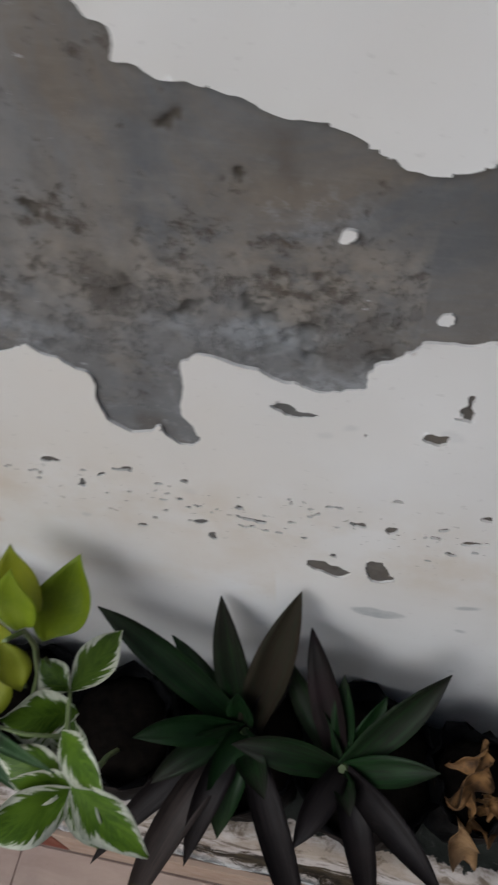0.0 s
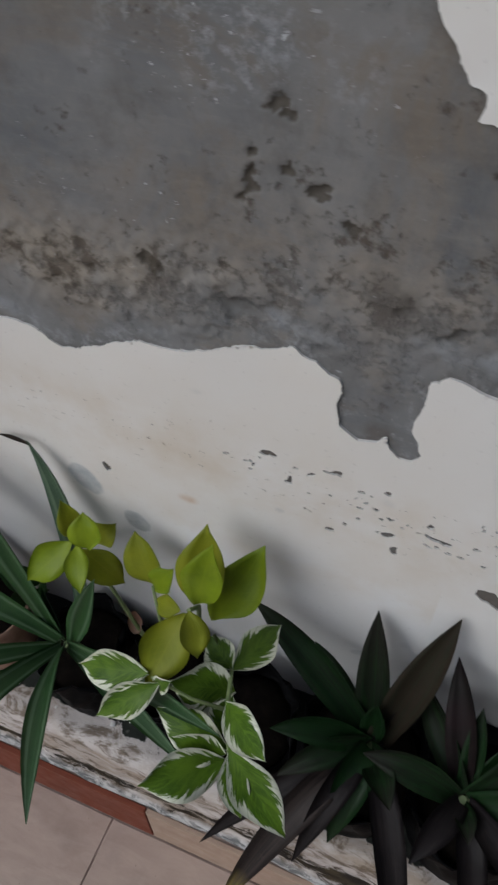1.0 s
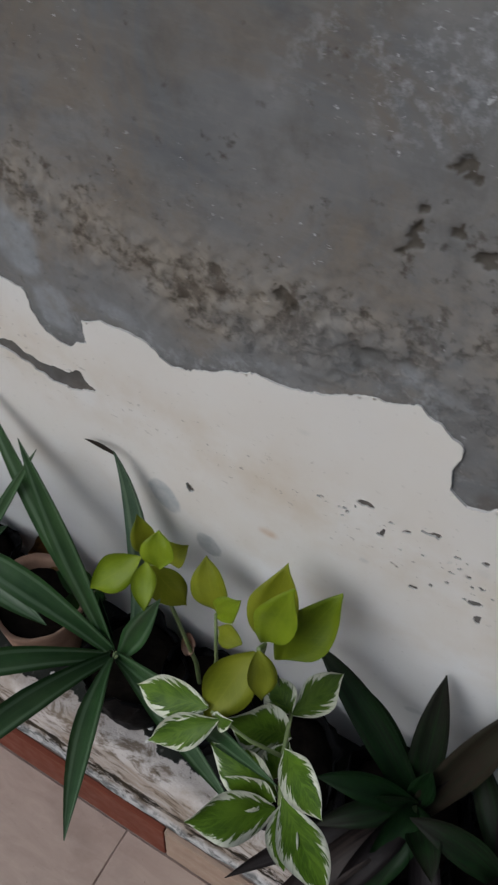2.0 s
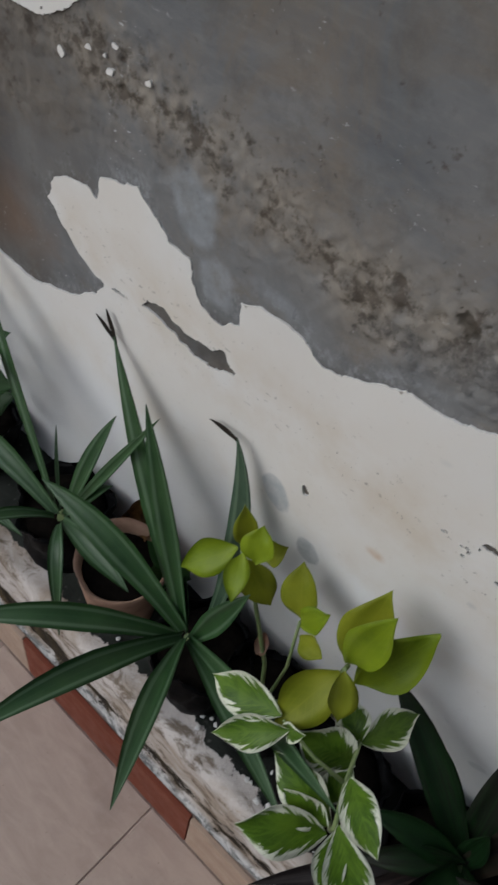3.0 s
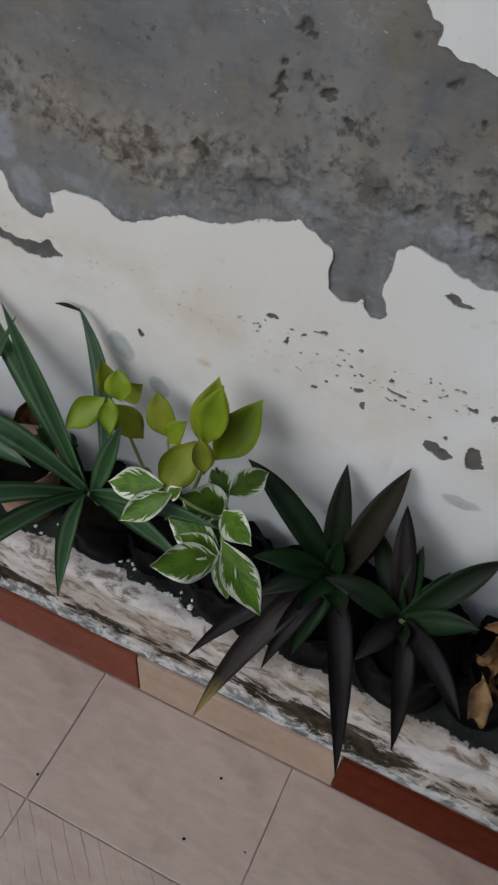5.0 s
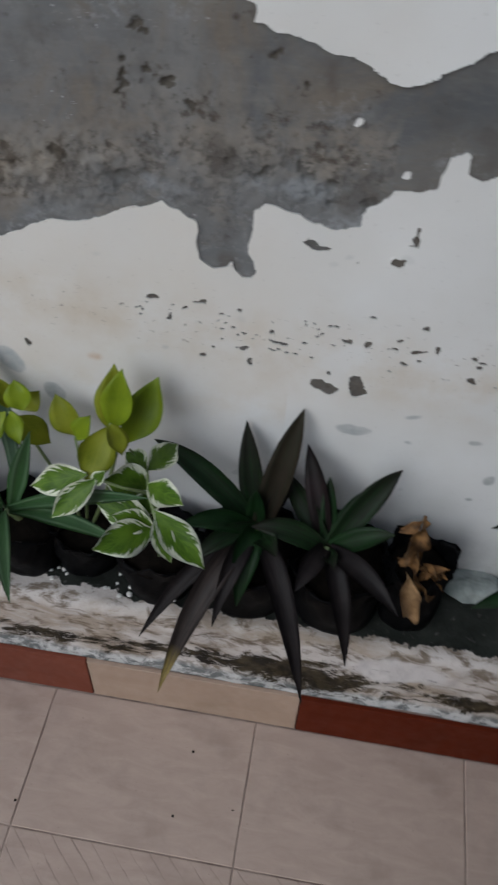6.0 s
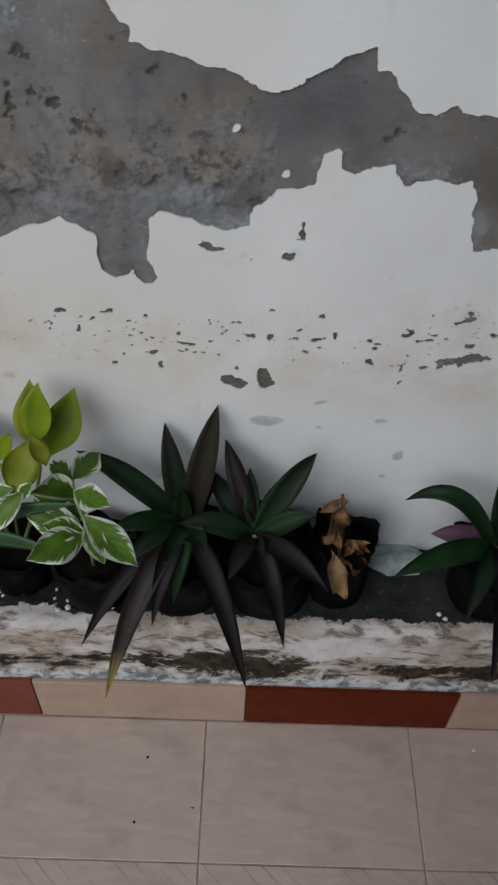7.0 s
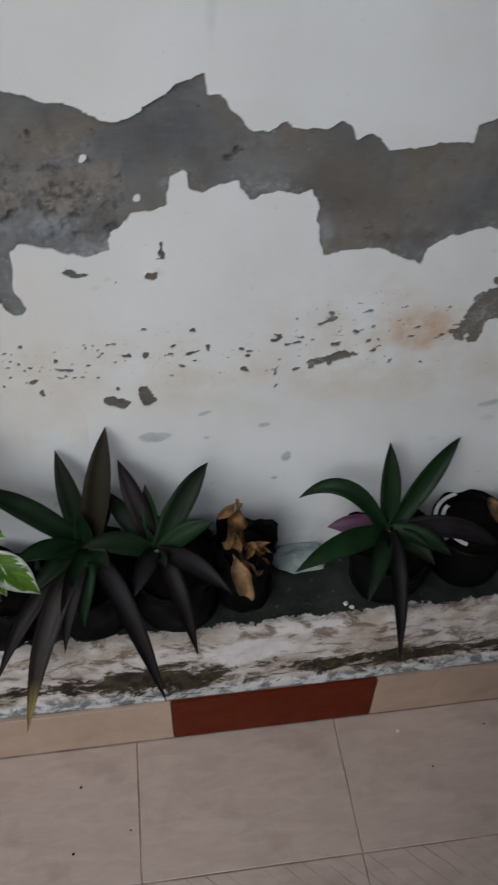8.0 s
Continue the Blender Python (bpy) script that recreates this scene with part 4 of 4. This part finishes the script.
for dx, dz in ((-0.026, 0.006), (-0.012, 0.022)):
    blade(long_leaf, "leaf_tip", local((-0.456, -0.0085, 0.557), d_plant.location), local((-0.46 + dx, -0.006, 0.563 + dz), d_plant.location), 0.005, local((-0.46 + dx * 0.4, -0.007, 0.563 + dz * 0.6), d_plant.location), (DARK_TIP, DARK_TIP), "strap", hint=UP, label="withered dark leaf tip")
plant("dracaena", E_CROWN, (-0.487, -0.062), "green dracaena with drooping striped leaves in a black bag", "potted plant", "striped plants", [
    ((-0.672, -0.012, 0.557), 0.022, 0.03, UP), ((-0.502, -0.05, 0.432), 0.008, 0.0, UP), ((-0.378, -0.028, 0.537), 0.013, 0.0, UP),
    ((-0.433, -0.03, 0.493), 0.020, 0.015, UP), ((-0.617, -0.1, 0.4), 0.026, 0.03), ((-0.485, -0.183, 0.4), 0.014, 0.03), ((-0.373, -0.16, 0.306), 0.019, 0.07),
    ((-0.332, -0.105, 0.384), 0.026, 0.02), ((-0.405, -0.06, 0.438), 0.018, 0.012)],
    [SP], (0.045, 0.052, 0.085, 14), "strap")


def shrub(name, foot, label, category, stems, leaves, bag):
    """a leafy plant: stems are point lists, leaves are base, tip, width, materials, hint"""
    origin = (foot[0], foot[1], TOP - 0.003)
    ob = thing(name, origin, label, category)
    if bag:
        poly_bag(ob, *bag)
    for pts, radius in stems:
        tube(ob, "stem", [local(p, origin) for p in pts], radius, STEM)
    for base, tip, width, mats, hint, sag in leaves:
        b, t = Vector(local(base, origin)), Vector(local(tip, origin))
        blade(ob, "leaf", b, t, width * 0.92, (b + t) / 2 + Vector(hint).normalized() * sag, mats, "oval", fold=0.3, hint=hint, wav=0.05, steps=16)
    return ob


LM, ML, VR = (LIME, LIME_UNDER), (LIME_UNDER, LIME), (VARI, VARI)
SKY = (0.1, -0.6, 0.8)
shrub("jasmine_shrub", (-0.185, -0.058), "young shrub with glossy lime green oval leaves", "potted plant", [
    ([(-0.185, -0.058, 0.26), (-0.20, -0.05, 0.35), (-0.235, -0.042, 0.43), (-0.258, -0.042, 0.48)], 0.0026),
    ([(-0.185, -0.058, 0.28), (-0.178, -0.05, 0.38), (-0.185, -0.042, 0.452)], 0.0024),
    ([(-0.185, -0.058, 0.28), (-0.15, -0.06, 0.38), (-0.13, -0.062, 0.46), (-0.126, -0.066, 0.50), (-0.122, -0.088, 0.536)], 0.003)], [
    ((-0.262, -0.042, 0.479), (-0.296, -0.075, 0.443), 0.037, LM, SKY, 0.004),
    ((-0.254, -0.045, 0.485), (-0.233, -0.08, 0.471), 0.025, LM, SKY, 0.004),
    ((-0.252, -0.042, 0.474), (-0.217, -0.04, 0.433), 0.037, ML, SKY, 0.004),
    ((-0.259, -0.04, 0.484), (-0.272, -0.03, 0.523), 0.024, ML, (0.8, -0.5, 0.2), 0.004),
    ((-0.237, -0.05, 0.494), (-0.246, -0.035, 0.526), 0.033, LM, SKY, 0.004),
    ((-0.249, -0.03, 0.475), (-0.227, -0.02, 0.498), 0.03, ML, UP, 0.004),
    ((-0.186, -0.04, 0.453), (-0.209, -0.02, 0.497), 0.038, ML, (0.1, -0.9, 0.45), 0.004),
    ((-0.184, -0.042, 0.449), (-0.165, -0.037, 0.488), 0.027, LM, SKY, 0.004),
    ((-0.149, -0.06, 0.464), (-0.178, -0.05, 0.447), 0.022, ML, SKY, 0.004),
    ((-0.131, -0.06, 0.493), (-0.131, -0.03, 0.566), 0.044, ML, (0.2, -0.9, 0.4), 0.004),
    ((-0.127, -0.068, 0.507), (-0.113, -0.058, 0.588), 0.037, LM, (0.1, -0.8, 0.6), 0.004),
    ((-0.115, -0.065, 0.483), (-0.087, -0.02, 0.546), 0.047, LM, (0.2, -1, 0.4), 0.004),
    ((-0.124, -0.09, 0.534), (-0.136, -0.14, 0.496), 0.042, ML, SKY, 0.004),
    ((-0.121, -0.09, 0.539), (-0.103, -0.115, 0.522), 0.026, ML, (0.7, -0.6, 0.5), 0.004)], (0.04, 0.048, 0.08, 21))
shrub("variegated_periwinkle", (-0.085, -0.075), "trailing plant with cream edged variegated green leaves in black bag", "potted plant", [
    ([(-0.085, -0.075, 0.26), (-0.075, -0.11, 0.36), (-0.062, -0.15, 0.45), (-0.061, -0.156, 0.48), (-0.074, -0.13, 0.487), (-0.084, -0.098, 0.482), (-0.107, -0.08, 0.492)], 0.0026),
    ([(-0.074, -0.13, 0.486), (-0.10, -0.136, 0.497), (-0.133, -0.135, 0.506)], 0.002)], [
    ((-0.136, -0.134, 0.508), (-0.199, -0.137, 0.477), 0.036, VR, SKY, 0.005),
    ((-0.125, -0.138, 0.507), (-0.17, -0.165, 0.466), 0.03, VR, SKY, 0.005),
    ((-0.131, -0.135, 0.494), (-0.113, -0.14, 0.525), 0.016, VR, SKY, 0.005),
    ((-0.078, -0.107, 0.469), (-0.121, -0.13, 0.497), 0.046, VR, SKY, 0.005),
    ((-0.084, -0.098, 0.483), (-0.111, -0.08, 0.487), 0.03, VR, SKY, 0.005),
    ((-0.083, -0.098, 0.483), (-0.065, -0.039, 0.464), 0.033, VR, SKY, 0.005),
    ((-0.066, -0.15, 0.465), (-0.126, -0.146, 0.478), 0.037, VR, SKY, 0.005),
    ((-0.076, -0.14, 0.46), (-0.076, -0.115, 0.477), 0.03, VR, SKY, 0.005),
    ((-0.063, -0.158, 0.464), (-0.113, -0.203, 0.479), 0.042, VR, SKY, 0.005),
    ((-0.065, -0.155, 0.466), (-0.103, -0.165, 0.488), 0.028, VR, SKY, 0.005),
    ((-0.074, -0.13, 0.501), (-0.029, -0.165, 0.523), 0.032, VR, SKY, 0.005),
    ((-0.06, -0.158, 0.497), (-0.004, -0.188, 0.453), 0.038, VR, SKY, 0.005),
    ((-0.059, -0.16, 0.49), (-0.038, -0.19, 0.457), 0.026, VR, SKY, 0.005)], (0.045, 0.053, 0.085, 23))
GR = (GREEN, GREEN)
shrub("leafy_shrub", (-0.66, -0.06), "low shrub with small dark green leaves", "potted plant", [([(-0.66, -0.06, 0.25), (-0.65, -0.06, 0.34), (-0.63, -0.05, 0.42)], 0.003)],
      [((-0.645 + 0.05 * math.sin(k * 2.4) * 0.4, -0.055, 0.33 + 0.012 * k), (-0.645 + (0.05 + 0.004 * k) * math.sin(k * 2.4), -0.06 - 0.045 * math.cos(k * 2.4), 0.36 + 0.011 * k), 0.034, GR, SKY, 0.003) for k in range(14)],
      (0.045, 0.055, 0.08, 25))
l_plant = bpy.data.objects["leafy_shrub"]
blade(l_plant, "leaf", local((-0.63, -0.14, 0.33), l_plant.location), local((-0.464, -0.13, 0.354), l_plant.location), 0.024, local((-0.55, -0.14, 0.375), l_plant.location), SP, "strap", fold=0.4, label="long striped strap leaf")
shrub("seedling", (-0.36, -0.03), "small seedling with round green leaves", "plant", [([(-0.36, -0.03, 0.243), (-0.345, -0.035, 0.30), (-0.325, -0.04, 0.36)], 0.002)],
      [((-0.325, -0.04, 0.36), (-0.36, -0.055, 0.385), 0.03, GR, SKY, 0.002), ((-0.325, -0.04, 0.36), (-0.30, -0.055, 0.39), 0.03, GR, SKY, 0.002), ((-0.34, -0.036, 0.32), (-0.35, -0.075, 0.345), 0.028, GR, SKY, 0.002)], None)

# ---- clay pot, spare black pot ----
clay = thing("clay_pot", (-0.380, -0.070, TOP - 0.003), "small weathered clay pot with dark soil", "pot")
poly_bag(clay, 0.035, 0.050, 0.103, 31, "pot", CLAY, "weathered clay pot wall", wall_=0.004, crumple=0.001)
spare = thing("nursery_pot", (0.545, -0.055, TOP - 0.003), "black plastic nursery pot with white curved marks", "pot")
poly_bag(spare, 0.045, 0.058, 0.095, 33, "pot", BAG, "black plastic pot", wall_=0.002, crumple=0.0015)
for k, r in enumerate((0.05, 0.04)):
    bm = bmesh.new()
    for i in range(13):
        a = radians(100 + 9 * i + 30 * k)
        for rr in (r, r + 0.005):
            bm.verts.new((rr * math.cos(a), rr * math.sin(a), 0.0))
    bm.verts.ensure_lookup_table()
    for i in range(12):
        bm.faces.new((bm.verts[2 * i], bm.verts[2 * i + 1], bm.verts[2 * i + 3], bm.verts[2 * i + 2]))
    ext = bmesh.ops.extrude_face_region(bm, geom=list(bm.faces))["geom"]
    for v in ext:
        if isinstance(v, bmesh.types.BMVert):
            v.co.z += 0.0015
    bmesh.ops.recalc_face_normals(bm, faces=bm.faces)
    mark = part("white_mark", bm, CHIP, spare, "curved white mark")
    mark.location = (0, 0, 0.092)

# ---- dry leaf, fallen leaves, stone, flakes ----
def curled(name, place, size, turn, seed, label, mat=DRY, tilt=(0, 0)):
    """a dry leaf: an oval sheet, curled along and across, with a torn rim"""
    bm = bmesh.new()
    N, M = 14, 8
    grid = []
    for i in range(N + 1):
        t = i / N
        w = math.sin(math.pi * (0.04 + 0.92 * t)) ** 0.7 * size * 0.28
        row = []
        for j in range(M + 1):
            u = j / M * 2 - 1
            a = u * 1.25
            nz = noise.noise(Vector((t * 4, u * 2, seed)))
            x = math.sin(a) * w * (1 + 0.18 * nz * abs(u))
            z = (1 - math.cos(a)) * w * 0.9 + nz * size * 0.07 + 0.12 * size * (t - 0.5) ** 2 * 4
            row.append(bm.verts.new((x, (t - 0.5) * size, z)))
        grid.append(row)
    for i in range(N):
        for j in range(M):
            bm.faces.new((grid[i][j], grid[i][j + 1], grid[i + 1][j + 1], grid[i + 1][j])).smooth = True
    bmesh.ops.solidify(bm, geom=list(bm.faces), thickness=0.0008)
    bm.normal_update()
    ob = tagged(part(name, bm, mat), label, "leaf")
    ob.matrix_world = pose(*place, tilt[0], tilt[1], turn)
    return ob


dry = thing("withered_plant", (0.230, -0.068, TOP - 0.003), "withered brown plant leaning from a black bag", "plant")
poly_bag(dry, 0.034, 0.040, 0.12, 41)
tube(dry, "stem", [(0, 0, 0.08), (-0.005, -0.002, 0.14), (-0.010, 0.006, 0.19)], 0.0035, DRY, "brittle brown stem")
o = dry.location
for base, tip, w, mat, hint in (((0.221, -0.072, 0.436), (0.200, -0.10, 0.385), 0.026, DRY, (0.7, -0.6, 0.2)), ((0.209, -0.112, 0.388), (0.232, -0.124, 0.304), 0.024, TAN_LEAF, (0.4, -0.7, 0.55)),
                                ((0.194, -0.08, 0.420), (0.220, -0.07, 0.438), 0.012, DRY, (0.2, -0.5, 0.8)), ((0.222, -0.1, 0.365), (0.248, -0.105, 0.335), 0.018, DRY, (-0.5, -0.6, 0.4)),
                                ((0.216, -0.085, 0.41), (0.226, -0.10, 0.355), 0.014, DRY, (-0.6, -0.7, 0.3))):
    blade(dry, "leaf", local(base, o), local(tip, o), w, Vector(local(base, o)).lerp(Vector(local(tip, o)), 0.5) + Vector((-0.004, -0.010, 0.004)), (mat, mat), "oval", fold=0.75, hint=hint, wav=0.22, twist=0.5, steps=20)
for k in range(10):
    a = k * 2.4
    blade(dry, "crumb", (0.004, -0.022, 0.125), (0.012 + 0.018 * math.cos(a), -0.025 + 0.012 * math.sin(a), 0.118 + 0.016 * math.sin(k)), 0.010, (0.01, -0.022, 0.135), (DRY, DRY), "oval", fold=0.9, wav=0.3, steps=5)

bm = bmesh.new()
bmesh.ops.create_icosphere(bm, subdivisions=3, radius=1)
for v in bm.verts:
    k = 1 + 0.3 * noise.noise(v.co * 1.7)
    v.co = Vector((v.co.x * 0.042 * k, v.co.y * 0.024 * k, max(v.co.z, -0.2) * 0.014 * k))
tagged(place_at(part("stone_slab", bm, STONE), (0.318, -0.022, TOP + 0.003)), "flat pale grey broken stone piece on the ledge", "stone")
rn = random.Random(19)
for k in range(34):
    bm = bmesh.new()
    bmesh.ops.create_icosphere(bm, subdivisions=1, radius=1)
    s = rn.uniform(0.0018, 0.0042)
    for v in bm.verts:
        v.co = Vector((v.co.x * s * rn.uniform(0.7, 1.4), v.co.y * s * rn.uniform(0.7, 1.4), v.co.z * s * 0.45))
    if k < 4:
        spot = ((0.454, -0.181), (0.365, -0.105), (0.372, -0.112), (0.262, -0.06))[k]
    else:
        spot = (rn.choice((-0.16, -0.12, -0.22, -0.3, -0.08, 0.0)) + rn.gauss(0, 0.03), rn.uniform(-0.118, -0.085))
    z = 0.0015 if k == 0 else TOP + 0.003
    tagged(place_at(part("paint_flake", bm, CHIP), (*spot, z)), "small white flake of fallen wall paint", "paint flake", "paint flakes")
curled("fallen_leaf", (-0.212, -0.045, 0.372), 0.026, 30, 3, "small pale pinkish brown fallen leaf", PINK, (60, 0))
curled("fallen_leaf", (-0.405, -0.022, 0.335), 0.07, 15, 9, "curled dark brown dry leaf against the wall", DRY, (55, 10))
curled("fallen_leaf", (0.572, -0.055, 0.344), 0.05, 40, 11, "curled orange brown dry leaf beside the black pot", TAN_LEAF, (35, 0))
for k, (x, y) in enumerate(((0.049, -0.274), (-0.243, -0.312), (0.492, -0.24), (-0.02, -0.206), (0.589, -0.186), (-0.029, -0.295))):
    bm = bmesh.new()
    bmesh.ops.create_icosphere(bm, subdivisions=1, radius=1)
    for v in bm.verts:
        v.co = Vector((v.co.x * 0.0022, v.co.y * 0.0011 * (1 + k % 2), v.co.z * 0.0008))
    tagged(place_at(part("crumb_of_soil", bm, SOIL), (x, y, 0.0008)), "crumb of dark soil on the tiles", "soil crumb", "soil crumbs")

# ---- skirting and floor tiles ----
def tile_mesh(name, sx, sy, sz, bevel, mat):
    bm = bmesh.new()
    block(bm, (0, 0, 0), (sx, sy, sz), bevel)
    me = bpy.data.meshes.new(name)
    bm.to_mesh(me)
    bm.free()
    me.materials.append(mat)
    return me


bm = bmesh.new()
block(bm, (-1.68, FRONT - 0.0035, -0.002), (1.6, FRONT + 0.003, SKIRT - 0.002))
skirting = tagged(part("skirting", bm, GROUT), "skirting of alternating red and cream tiles along the ledge", "skirting", kind="structure")
rn = random.Random(5)
# paler red for the tiles left of x = 0.118
pale_red = tile_mesh("pale_red_tile", 0.2985, 0.0065, SKIRT, 0.0008, TILE_PALE_RED)
red, cream = tile_mesh("red_tile", 0.2985, 0.0065, SKIRT, 0.0008, TILE_RED), tile_mesh("cream_tile", 0.2985, 0.0065, SKIRT, 0.0008, TILE_CREAM)
for k in range(-6, 5):
    t = new("skirting_tile", cream if k % 2 else pale_red if k < 0 else red)
    t.parent = skirting
    t.location = (0.118 + 0.30 * k + 0.0008, FRONT - 0.0100 + rn.uniform(-0.0006, 0.0006), 0.0)
floor_tile = tile_mesh("floor_tile", 0.2979, 0.1931, 0.006, 0.0007, TILE_FLOOR)
ribbed_tile = tile_mesh("ribbed_tile", 0.2979, 0.1931, 0.006, 0.0007, TILE_RIBBED)
for i in range(-7, 6):
    for j in range(1, 10):
        t = new("floor_tile", floor_tile if j == 1 else ribbed_tile)
        t.parent = floor
        t.location = (0.062 + 0.30 * i + 0.00105, -0.1485 - 0.195 * j + 0.00105, -0.0062 + rn.uniform(-0.0003, 0.0003))
